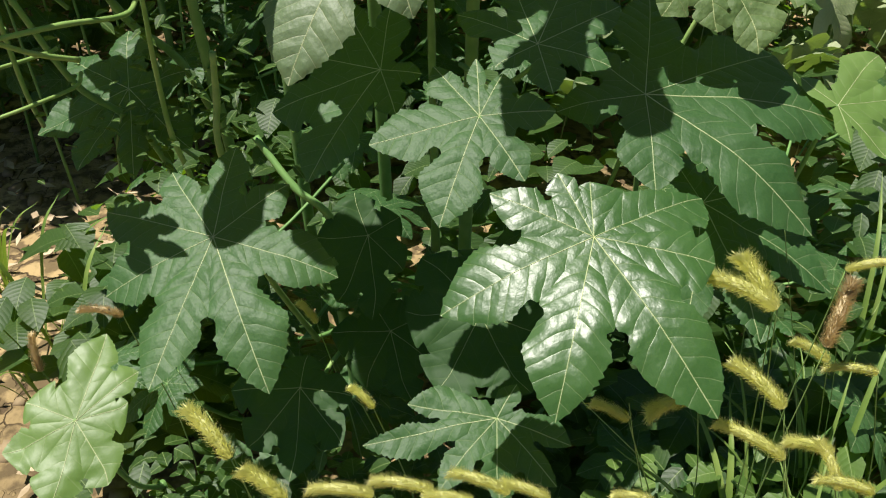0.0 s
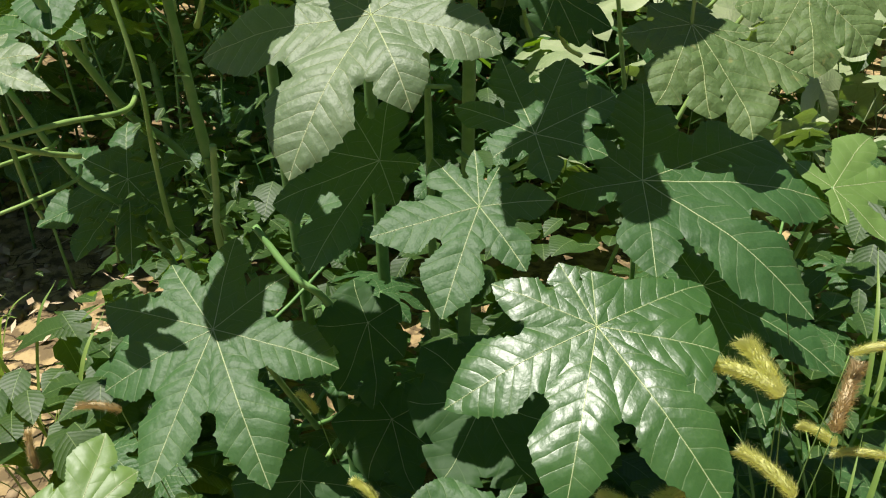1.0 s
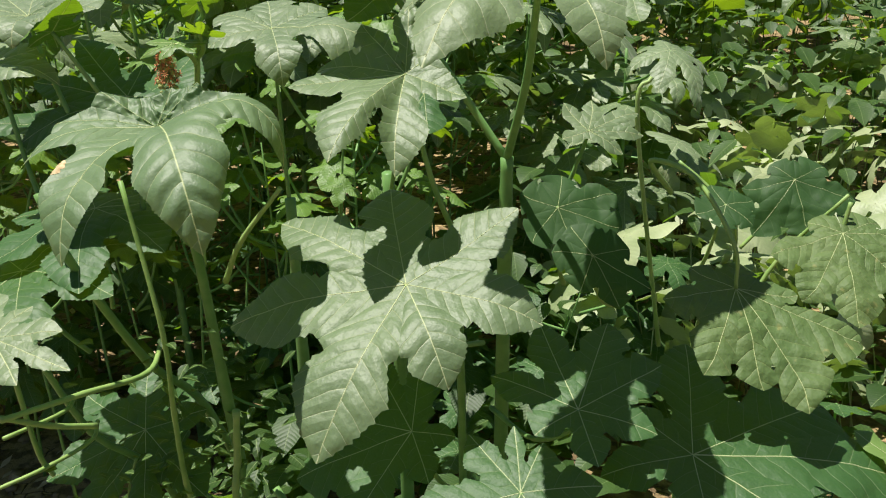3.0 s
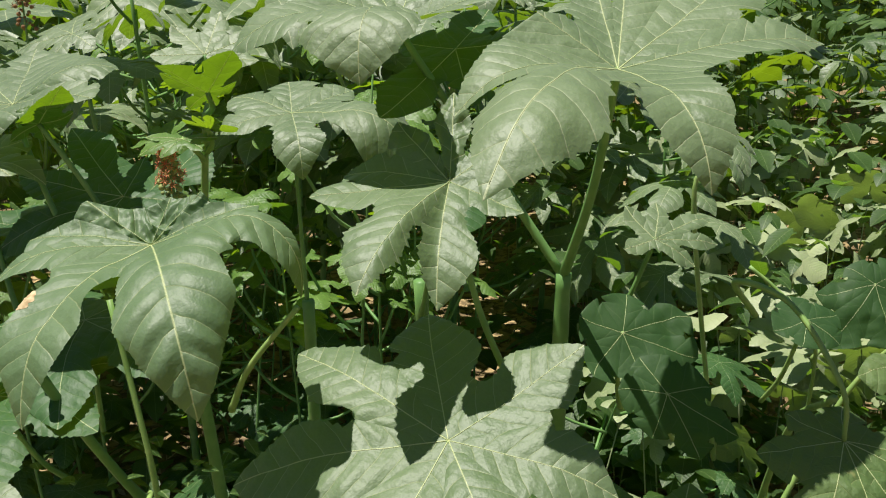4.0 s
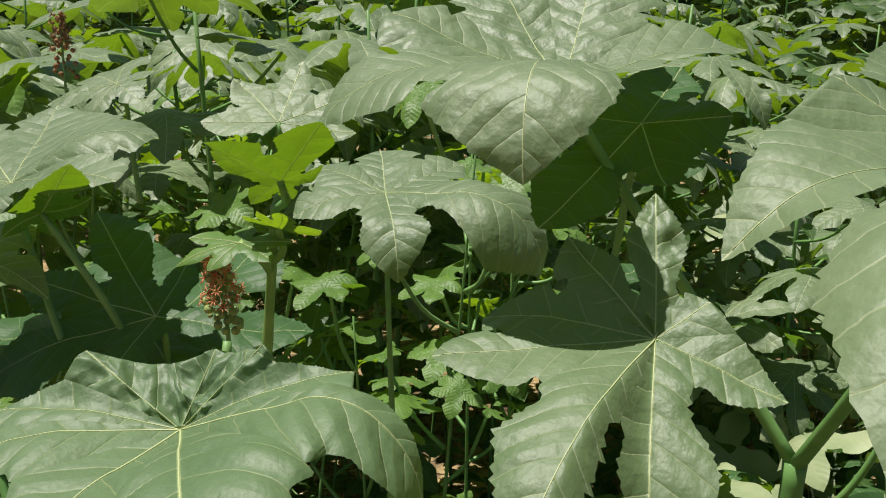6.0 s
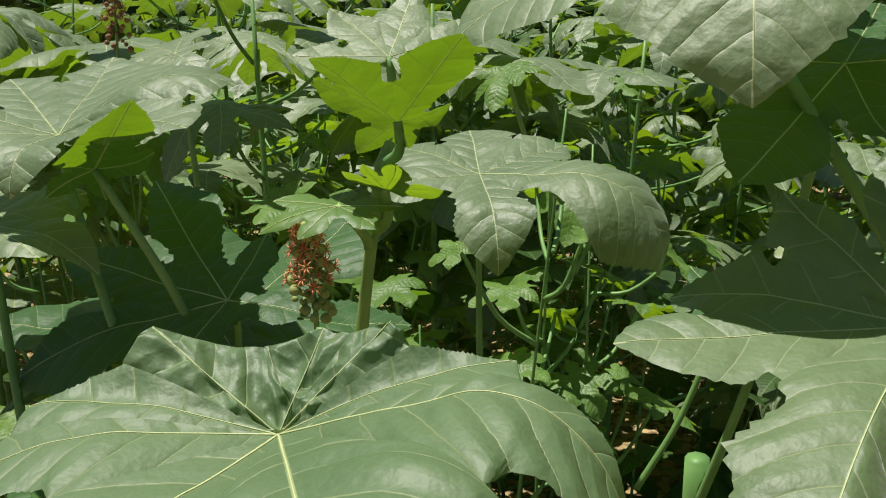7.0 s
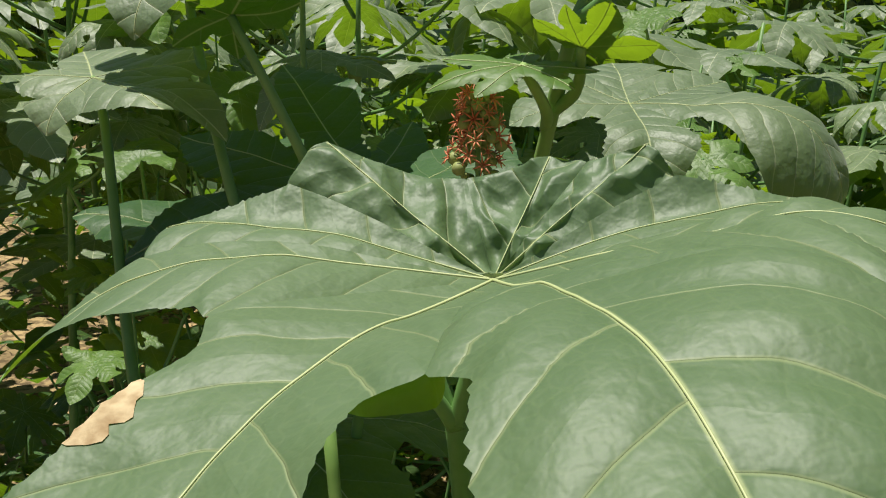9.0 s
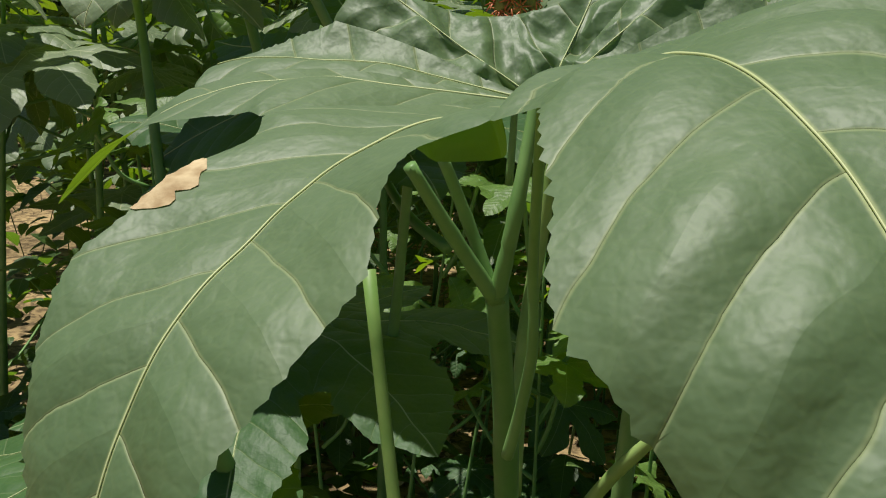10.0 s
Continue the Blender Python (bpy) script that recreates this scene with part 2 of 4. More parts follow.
def tube_mesh(name, points, r0, r1, material, steps=6, sides=7, knots=0.0):
    line = curve(points, steps)
    n = len(line) - 1
    radii = [(r0 + (r1 - r0) * i / n) * (1 + knots * (i % steps == 0)) for i in range(n + 1)]
    verts, faces = tube(line, radii, sides)
    return mesh_of(name, verts, faces, material)


def leaf_frame(hub, normal):
    """The pose of a leaf: z along its normal, x towards the path."""
    z = Vector(normal).normalized()
    x = Vector((0, -1, 0))
    x = (x - x.dot(z) * z).normalized()
    y = z.cross(x)
    m = Matrix((x, y, z)).transposed().to_4x4()
    return Matrix.Translation(hub) @ m


def leaf_rays(lobes):
    """Lobes as (degrees, metres, rise at the hub, bend per metre, straight length, sinus); a lobe may be given by the drop of its tip instead."""
    out = []
    for lobe in lobes:
        if len(lobe) == 5:
            deg, length, rise, curl, deep = lobe
            out.append((deg, length, radians(rise), radians(curl) / (0.62 * length), 0.38 * length, deep))
        else:
            deg, length, drop = lobe[:3]
            out.append((deg, length, 0.0, 2 * drop / length**2, 0.0, lobe[3] if len(lobe) > 3 else None))
    return out


def leaf_point(x, y, rays):
    """Where a point of the flat leaf comes to lie: each way out of the hub rises straight, then bends down in an arc."""
    r = math.hypot(x, y)
    if r < 1e-6:
        return Vector((0, 0, 0))
    a = math.degrees(math.atan2(y, x)) % 360
    n = len(rays)
    rise = bend = flat = 0.0
    for i in range(n):
        a0, _, e0, b0, f0, _ = rays[i]
        a1, _, e1, b1, f1, _ = rays[(i + 1) % n]
        gap = (a1 - a0) % 360 or 360
        f = ((a - a0) % 360) / gap
        if f <= 1:
            f = f * f * (3 - 2 * f)
            rise, bend, flat = e0 + f * (e1 - e0), b0 + f * (b1 - b0), f0 + f * (f1 - f0)
            break
    if abs(bend) < 1e-3:
        bend = 1e-3
    s, q = min(r, flat), max(0.0, r - flat)
    out = s * math.cos(rise) + (math.sin(rise) - math.sin(rise - bend * q)) / bend
    up = s * math.sin(rise) + (math.cos(rise - bend * q) - math.cos(rise)) / bend
    return Vector((x / r * out, y / r * out, up))


def leaf_place(x, y, rays, seed, waves, lift=0.0):
    """A point of the crumpled leaf, lifted off its smooth shape along the normal."""
    p = leaf_point(x, y, rays)
    e = 0.002
    side = (leaf_point(x + e, y, rays) - p).cross(leaf_point(x, y + e, rays) - p)
    side = side.normalized() if side.length > 1e-12 else Vector((0, 0, 1))
    q = Vector((x * 9 + seed * 3.7, y * 9 - seed * 1.3, seed))
    crumple = noise.noise(q) + 0.34 * noise.noise(q * 2.7) + 0.12 * noise.noise(q * 6.3)
    return p + side * (waves * crumple * min(1.0, (x * x + y * y) * 300) + lift)


def palmate(lobes, seed, material, sinus=0.42, rows=46, across=7, tooth=0.06, waves=0.014, puff=0.09, width=0.27, quilt=1.2):
    """Blade and ribs of a hand-shaped leaf; lobes are (degrees, metres, drop of the tip) round the hub."""
    rng = random.Random(seed)
    verts, faces, uvs = [], [], []
    ribs = []
    rays = leaf_rays(lobes)
    lobes = [(deg, length, 0.0) + ((deep,) if deep is not None else ()) for deg, length, _, _, _, deep in rays]
    count = len(lobes)
    depth = [rng.uniform(0.88, 1.16) for _ in lobes]
    for i, (deg, length, *_) in enumerate(lobes):
        a = radians(deg)
        sides = []
        for step in (-1, 1):
            other = lobes[(i + step) % count]
            gap = ((other[0] - deg) * step) % 360
            h = min(radians(gap / 2), radians(62))
            owner = lobes[i] if step > 0 else other
            behind = min(abs((v[0] + 180) % 360 - 180) for v in (lobes[i], other))
            deep = owner[3] if len(owner) > 3 else (max(sinus, 0.6) if behind > 95 else sinus)
            if deep >= 0.9:
                s = min(deep * 2 * length * other[1] * math.cos(h) / (length + other[1]), 0.99 * min(length, other[1]) / math.cos(h)) / (min(length, other[1]))
            else:
                s = deep
            s = s * min(length, other[1]) * (depth[i if step > 0 else i - 1] if deep < 0.7 else 1.0)
            if deep < 0.7:
                s = min(s, 0.28 * length / math.sin(h))
            sides.append((h, s * math.cos(h), s * math.sin(h), deep, width * rng.uniform(0.92, 1.14), rng.uniform(0, 50)))
        ca, sa = math.cos(a), math.sin(a)
        span = min(0.2, length)
        start = len(verts)
        bend = rng.uniform(-0.08, 0.08) if rays[i][4] == 0 else rng.uniform(-0.02, 0.02)
        joined = min(1.0, max(sides[0][1], sides[1][1]) / length)
        for row in range(rows + 1):
            d = length * (row / rows) ** 0.93
            line = []
            for side, (h, ds, ws, deep, full_w, phase) in enumerate(sides):
                jag = 0.0
                if d <= ds:
                    w = d * math.tan(h)
                else:
                    e, es = d / length, ds / length
                    em = min(0.9, max(0.64, es + 0.10))
                    most = min(full_w, 0.78 * em * math.tan(h)) if deep < 0.7 else max(0.2, min(0.6, ws / length * 1.05))
                    if deep >= 0.9:
                        w = ws * max(0.0, (1 - e) / (1 - es)) ** 0.85
                    elif e < em:
                        q = (e - es) / (em - es)
                        w = length * (ws / length * (1 - 0.28 * min(1.0, 5 * q) * (1 - q)) + (most - ws / length) * q * q * (3 - 2 * q))
                    else:
                        q = min(1.0, (e - em) / (1 - em))
                        w = length * most * (1 - q**1.45) ** 0.88
                    w *= 1 + 0.07 * noise.noise(Vector((e * 9, phase, seed)))
                    if e > es + 0.05:
                        jag = (tooth * 0.19 * length * min(1.0, 60 / rows) if row % 2 else 0.0) * (1.5 * rng.random() ** 1.3) * min(1.0, w / (0.06 * length + 1e-6))
                    if w + jag > d * math.tan(h) * 0.985:
                        w, jag = d * math.tan(h) * 0.985, 0.0
                line.append((max(w, 0.0), jag))
            shift = bend * length * max(0.0, (d / length - joined) / (1.001 - joined)) ** 1.5
            for c in range(-across, across + 1):
                w, jag = line[0] if c < 0 else line[1]
                f = abs(c) / across
                v = (w * f + (jag if f == 1 else 0.0)) * (-1 if c < 0 else 1)
                x, y = d * ca - (v + shift) * sa, d * sa + (v + shift) * ca
                z = 0.0
                ud, uv = d / length * span, abs(v) / length * span
                here = Vector((x * 16, y * 16, seed + 5))
                rank = (ud - 0.55 * uv - 5 * uv * uv + 0.011 * noise.noise(here)) / 0.021 + (0.42 if c > 0 else 0.0)
                ripple = abs(math.sin(math.pi * rank))
                patchy = max(0.0, 0.35 + 1.3 * noise.noise(here * 0.7))
                full = math.sin(math.pi * min(1, f)) ** 0.7 if f < 1 else 0.0
                free = min(1, w / (0.12 * length)) * min(1, row / 6)
                z += (puff * w * 0.4 + ripple * 0.0068 * quilt * length * min(1.0, (length / 0.19) ** 1.5) * patchy * (0.4 + 0.9 * f)) * full * free
                steep = max(0.0, min(1.0, (rays[i][2] - 0.3) / 0.3))
                if steep:
                    fold = Vector((x * 42, y * 42, seed + 21))
                    z += steep * full * 0.006 * (0.5 - 2 * abs(noise.noise(fold)) - 0.5 * abs(noise.noise(fold * 2.3)))
                if d > (sides[0] if c < 0 else sides[1])[1]:
                    z += 0.03 * length * f**3 * free * noise.noise(Vector((x * 26, y * 26, seed + 9)))
                verts.append(leaf_place(x, y, rays, seed, waves, z))
                uvs.append((d / length * span, v / length * span))
        wide = 2 * across + 1
        for row in range(rows):
            for c in range(wide - 1):
                k = start + row * wide + c
                faces.append((k, k + wide, k + wide + 1, k + 1))
        line = []
        for row in range(rows - 1):
            d = length * (row / rows) ** 0.93
            shift = bend * length * max(0.0, (d / length - joined) / (1.001 - joined)) ** 1.5
            x, y = d * ca - shift * sa, d * sa + shift * ca
            line.append(leaf_place(x, y, rays, seed, waves, 0.0003))
        tv, tf = tube(line, [max(0.00022, (0.0021 * length + 0.0001) * (1 - row / rows) ** 1.15) for row in range(rows - 1)], 5)
        ribs.append(mesh_of("midrib", tv, tf, VEIN))
    return mesh_of("leaf", verts, faces, material, uvs), ribs


# ---- ground ----
def ground():
    steps = 90
    verts, faces = [], []
    for i in range(steps + 1):
        for j in range(steps + 1):
            u, v = i / steps * 2 - 1, j / steps * 2 - 1
            x, y = 400 * u**5 + 5 * u, 400 * v**5 + 5 * v + 2
            z = 0.03 * noise.noise(Vector((x * 1.7, y * 1.7, 0))) + 0.012 * noise.noise(Vector((x * 7, y * 7, 3)))
            verts.append((x, y, z))
    for i in range(steps):
        for j in range(steps):
            k = i * (steps + 1) + j
            faces.append((k, k + steps + 1, k + steps + 2, k + 1))
    return tagged(new("ground", mesh_of("ground", verts, faces, SOIL)), "cracked sandy soil with dry litter", "ground", kind="structure")


ground()


def far_hedge():
    """A rough green bank far behind the patch."""
    verts, faces, n = [], [], 120
    for i in range(n + 1):
        a = radians(-75 + 150 * i / n)
        for j in range(9):
            r = 15 + 1.2 * noise.noise(Vector((i * 0.35, j * 0.8, 2)))
            top = 4.2 + 1.5 * noise.noise(Vector((i * 0.22, 0, 7)))
            verts.append((r * math.sin(a), r * math.cos(a), top * j / 8 - 0.1))
    for i in range(n):
        for j in range(8):
            k = i * 9 + j
            faces.append((k, k + 9, k + 10, k + 1))
    tagged(new("backdrop", mesh_of("backdrop", verts, faces, FAR)), "dark green bank of far bushes", "bushes", kind="structure")


far_hedge()

# ---- castor plants with the leaves beside the path ----
PLANTS = {}


def plant(key, name, at, label, category):
    PLANTS[key] = (thing(name, at, label, category), Matrix.Translation(at))


def stem(key, points, r0, r1, material=None, label=""):
    ob, m = PLANTS[key]
    return part("stem", tube_mesh("stem", points, r0, r1, material or STEM, 6, 9, 0.12), ob, m, None, label)


plant("left", "castor_plant", (-0.26, 1.42, 0), "tall castor plant with large drooping leaves and red flower spike", "plant")
plant("centre", "castor_plant", (0.15, 1.31, 0), "forked castor plant with broad glossy hand-shaped leaves", "plant")
plant("right", "castor_plant", (0.42, 1.25, 0), "low castor plant with dark half-shaded leaves", "plant")
plant("front", "castor_plant", (-0.03, 1.25, 0), "young castor plant with one broad bluish leaf", "plant")
plant("edge", "castor_plant", (-0.33, 1.0, 0), "small pale green plant at the sandy edge", "plant")
plant("middle", "castor_plant", (-0.13, 1.78, 0), "castor plant with grey-green drooping leaves", "plant")
plant("back", "castor_plant", (0.04, 1.62, 0), "tall castor plant with wrinkled grey-green leaves", "plant")
plant("vine", "gourd_vine", (0.6, 1.7, 0), "climbing vine with yellowing rough leaves", "vine")
plant("gourd", "gourd_vine", (0.0, 1.3, 0), "creeping gourd with dark rounded leaves in shade", "vine")

stem("left", [(-0.20, 1.44, 0), (-0.21, 1.40, 0.45), (-0.24, 1.38, 0.86), (-0.255, 1.36, 1.09), (-0.263, 1.30, 1.205)], 0.0115, 0.0055)
stem("left", [(-0.21, 1.56, 0.45), (-0.293, 1.50, 0.76), (-0.358, 1.42, 0.893), (-0.415, 1.30, 1.12), (-0.43, 1.29, 1.2)], 0.0075, 0.0055)
stem("left", [(-0.25, 1.37, 1.06), (-0.25, 1.40, 1.15), (-0.239, 1.405, 1.278), (-0.228, 1.385, 1.36), (-0.222, 1.37, 1.40)], 0.0052, 0.0036, TWINE)
stem("centre", [(0.15, 1.33, 0), (0.165, 1.32, 0.6), (0.172, 1.31, 1.08), (0.174, 1.305, 1.219)], 0.0125, 0.0085)
stem("centre", [(0.11, 1.3, 0.5), (0.105, 1.27, 0.9), (0.102, 1.25, 1.125)], 0.0075, 0.0036)
stem("right", [(0.42, 1.28, 0), (0.40, 1.25, 0.4), (0.38, 1.27, 0.6)], 0.013, 0.009)
stem("front", [(-0.02, 1.22, 0), (-0.05, 1.20, 0.4), (-0.064, 1.2, 0.65)], 0.012, 0.008)
stem("edge", [(-0.33, 1.0, 0), (-0.33, 0.95, 0.36)], 0.008, 0.005)
stem("middle", [(-0.13, 1.78, 0), (-0.15, 1.74, 0.7), (-0.15, 1.72, 1.05)], 0.014, 0.009)
stem("back", [(0.04, 1.62, 0), (0.03, 1.55, 0.8), (0.02, 1.5, 1.15)], 0.014, 0.009)
stem("vine", [(0.6, 1.7, 0), (0.55, 1.6, 0.6), (0.5, 1.4, 0.95), (0.43, 1.16, 1.12)], 0.006, 0.004, TWINE)
stem("vine", [(0.55, 1.6, 0.6), (0.7, 1.62, 0.9), (0.8, 1.56, 1.06)], 0.005, 0.003, TWINE)
stem("left", [(-0.263, 1.30, 1.20), (-0.285, 1.285, 1.235), (-0.304, 1.27, 1.268)], 0.0042, 0.003)
stem("left", [(-0.263, 1.30, 1.20), (-0.28, 1.30, 1.24), (-0.292, 1.29, 1.27)], 0.0035, 0.0028)
stem("left", [(-0.263, 1.30, 1.20), (-0.256, 1.295, 1.247), (-0.25, 1.31, 1.31)], 0.0045, 0.003)
stem("left", [(-0.25, 1.30, 0.4), (-0.271, 1.28, 0.66), (-0.29, 1.275, 0.764), (-0.291, 1.26, 0.891), (-0.287, 1.24, 1.02), (-0.321, 1.27, 1.218)], 0.005, 0.003, TWINE, "yellow-green slender stem")
stem("left", [(-0.33, 1.5, 0.5), (-0.366, 1.45, 0.661), (-0.389, 1.40, 0.738), (-0.436, 1.35, 0.819), (-0.479, 1.30, 0.982)], 0.007, 0.0045)
stem("left", [(-0.406, 1.0, 1.039), (-0.344, 1.08, 1.023), (-0.303, 1.2, 0.984), (-0.33, 1.40, 0.93)], 0.0032, 0.0038, TWINE)
stem("left", [(-0.405, 1.0, 1.042), (-0.374, 1.05, 1.001), (-0.343, 1.1, 0.969)], 0.003, 0.0036, TWINE)
stem("left", [(-0.477, 1.1, 0.889), (-0.428, 1.15, 0.887), (-0.403, 1.25, 0.862), (-0.42, 1.34, 0.84)], 0.0025, 0.003, TWINE)
stem("left", [(-0.45, 1.1, 0.96), (-0.415, 1.2, 0.935), (-0.44, 1.32, 0.89)], 0.0025, 0.003, TWINE)
stem("left", [(-0.386, 1.38, 0.748), (-0.40, 1.37, 0.70), (-0.404, 1.36, 0.651)], 0.002, 0.0025, TWINE)
stem("front", [(-0.189, 1.15, 0.95), (-0.194, 1.15, 0.879), (-0.198, 1.14, 0.805), (-0.17, 1.16, 0.6), (-0.1, 1.2, 0.4)], 0.0045, 0.005, TWINE, "pale green broken stalk")
stem("front", [(-0.163, 1.25, 0.766), (-0.109, 1.2, 0.705), (-0.058, 1.18, 0.657), (-0.03, 1.2, 0.5)], 0.0055, 0.0065)
stem("left", [(-0.126, 1.3, 1.191), (-0.189, 1.33, 1.108), (-0.219, 1.36, 1.04)], 0.003, 0.0045, TWINE)
stem("vine", [(0.514, 1.6, 1.121), (0.556, 1.58, 1.084), (0.602, 1.55, 1.02), (0.62, 1.6, 0.8)], 0.003, 0.003, TWINE)
stem("vine", [(0.62, 1.95, 0.6), (0.529, 1.9, 1.13), (0.554, 1.9, 1.211)], 0.005, 0.004, TWINE)
stem("gourd", [(0.1, 1.3, 0), (0.05, 1.3, 0.25), (-0.05, 1.3, 0.3), (-0.15, 1.15, 0.25)], 0.006, 0.004, TWINE)

LABELS = {"sprout": "small young yellow-green leaf", "shiny": "shiny dark green hand-shaped leaf reflecting the sun", "castor": "glossy dark green hand-shaped leaf with pale veins", "broad": "broad drooping green hand-shaped leaf with a dry margin", "grey": "waxy grey-green drooping hand-shaped leaf with pale veins", "pale": "pale green hand-shaped leaf in full sun", "yellow": "yellowing rough leaf with worn spots", "gourd": "dull dark green rounded leaf in shade"}
leaf_seed = [0]


def hero(key, hub, normal, lobes, base, style="castor", sinus=0.40, via=(), straight=False, thick=0.0040, **more):
    """One leaf with its ribs and its stalk, on the plant of that key."""
    ob, m = PLANTS[key]
    leaf_seed[0] += 1
    rough = style in ("yellow", "gourd")
    blade, ribs = palmate(lobes, leaf_seed[0], SKINS[style], sinus, waves=0.02 if rough else 0.006 if len(lobes[0]) == 5 else 0.013, **({"tooth": 0.03 if rough else 0.075} | more))
    pose_of = leaf_frame(hub, normal)
    leaf = part("leaf", blade, ob, m, pose_of, LABELS[style])
    for rib in ribs:
        part("midrib", rib, leaf, pose_of, pose_of)
    hub, base = Vector(hub), Vector(base)
    under = hub - Vector(normal).normalized() * 0.03
    mid = base.lerp(under, 0.55) + Vector((0, 0, -0.10 * (under - base).length))
    route = [base, mid, under, hub] if Vector(normal).y < 0.3 and not straight else [base, base.lerp(hub, 0.5) + Vector((0.006, 0, -0.004)), hub]
    if via:
        route = [base] + [Vector(p) for p in reversed(via)] + [hub]
    part("petiole", tube_mesh("petiole", route, thick, 0.65 * thick, STEM if style not in ("yellow", "gourd", "sprout") else TWINE), leaf, pose_of)
    return leaf


hero("right", (0.232, 0.774, 0.893), (-0.1, -0.4, 0.9), ((21, 0.221, 0, 27, 0.82), (69, 0.128, 0, 18, 0.85), (108, 0.142, -2, 31, 0.9), (172, 0.065, 5, 0, 0.85), (196, 0.083, 5, 0, 0.75), (235, 0.12, 5, 2, 0.63), (287, 0.182, 0, 27, 0.5), (338, 0.201, 0, 26, 0.49)), (0.3, 1.05, 0.45), "shiny", 0.58)
hero("front", (-0.199, 0.992, 0.769), (-0.1, -0.42, 0.9), ((15, 0.222, 0, 26, 0.45), (65, 0.171, 0, 27, 0.57), (124, 0.121, 0, 10, 0.63), (167, 0.146, 0, 16, 0.59), (207, 0.125, 0, 10, 0.68), (245, 0.161, 0, 15, 0.65), (290, 0.156, 0, 28, 0.64), (337, 0.209, 0, 6, 0.56)), (-0.06, 1.2, 0.62), "castor", 0.58)
hero("centre", (0.129, 0.918, 0.963), (-0.1, -0.4, 0.9), ((22, 0.096, 0, 19, 0.56), (87, 0.086, 0, 10, 0.7), (148, 0.069, 0, 10, 0.55), (173, 0.084, 0, 5, 0.48), (207, 0.093, 0, 5, 0.68), (276, 0.127, 0, 4, 0.53), (333, 0.142, 0, 22, 0.66)), (0.12, 1.27, 0.8), "castor", 0.58)
hero("right", (0.35, 1.021, 0.926), (0.05, -0.35, 0.93), ((43, 0.265, 0, 23, 0.53), (87, 0.278, 0, 29, 1.0), (113, 0.214, 0, 10, 0.6), (166, 0.185, 0, 5, 0.6), (221, 0.103, 0, 5, 0.6), (280, 0.116, 0, 10, 0.6), (355, 0.142, 0, 15, 0.66)), (0.36, 1.3, 0.55), "castor", 0.58)
hero("centre", (0.025, 1.07, 0.952), (-0.2, -0.4, 0.9), ((7, 0.074, 0, 10, 0.7), (67, 0.054, 0, 5, 0.6), (163, 0.099, 5, 0, 0.6), (195, 0.134, 5, 0, 0.5), (240, 0.138, 0, 7, 0.6), (277, 0.145, 0, 8, 0.78), (319, 0.172, 0, 19, 0.7)), (0.12, 1.29, 0.72), "castor", 0.58)
hero("centre", (0.206, 0.997, 1.01), (-0.1, -0.35, 0.93), ((2, 0.075, 0, 15, 0.6), (62, 0.089, 0, 21, 0.69), (113, 0.119, 0, 14, 0.81), (152, 0.147, 0, 10, 0.65), (186, 0.147, 0, 7, 0.61), (228, 0.115, 0, 12, 0.88), (291, 0.058, 0, 10, 0.5)), (0.15, 1.29, 0.85), "castor", 0.58)
hero("edge", (-0.315, 0.710, 0.744), (0.1, -0.45, 0.87), ((35, 0.077, 0.002), (107, 0.054, 0.001), (135, 0.08, 0.003), (168, 0.101, 0.004), (249, 0.057, 0.001), (300, 0.076, 0.002), (354, 0.089, 0.003)), (-0.33, 0.95, 0.35), "pale", 0.8)
hero("right", (0.140, 0.785, 0.621), (0, -0.4, 0.9), ((36, 0.107, 0.005), (66, 0.096, 0.004), (147, 0.05, 0.001), (256, 0.111, 0.005), (276, 0.166, 0.011), (314, 0.115, 0.005), (353, 0.106, 0.004)), (0.26, 1.05, 0.35), "castor", 0.58)
hero("centre", (0.025, 1.078, 1.136), (-0.15, -0.45, 0.87), ((10, 0.142, 5, 60, 0.66), (62, 0.162, 0, 30, 0.62), (116, 0.161, 0, -16, 0.49), (180, 0.165, 0, 10, 0.71), (221, 0.213, 0, 19, 0.52), (263, 0.219, -1, 29, 0.52), (325, 0.226, 1, 41, 0.62)), (0.14, 1.3, 0.95), "grey", 0.58)
WIDE_LEAF = hero("left", (-0.244, 1.162, 1.307), (-0.15, -0.02, 0.98), ((17, 0.275, 8, 103, 0.64), (70, 0.212, 14, 133, 0.92), (95, 0.108, 18, 27, 0.9), (112, 0.068, 35, 0, 0.96), (150, 0.053, 41, 0, 1.05), (240, 0.081, 34, 0, 0.98), (264, 0.116, 19, 27, 0.97), (282, 0.167, 13, 60, 0.61), (335, 0.235, 1, 77, 0.45)), (-0.251, 1.275, 1.13), "broad", 0.5, thick=0.0032, width=0.168, quilt=2.6, rows=110, across=12, tooth=0.045, via=((-0.245, 1.235, 1.238), (-0.2425, 1.245, 1.198), (-0.246, 1.265, 1.16)))
hero("centre", (0.038, 1.201, 1.351), (-0.12, -0.3, 0.93), ((50, 0.084, -10, -10, 1.05), (112, 0.042, 15, 0, 0.8), (166, 0.105, 30, 0, 0.31), (211, 0.09, 25, 0, 0.74), (248, 0.112, 7, 21, 0.85), (271, 0.137, 3, 5, 0.62), (325, 0.183, 11, 49, 0.56), (345, 0.148, -9, 46, 0.5)), (0.102, 1.25, 1.12), "grey", 0.58, width=0.24)
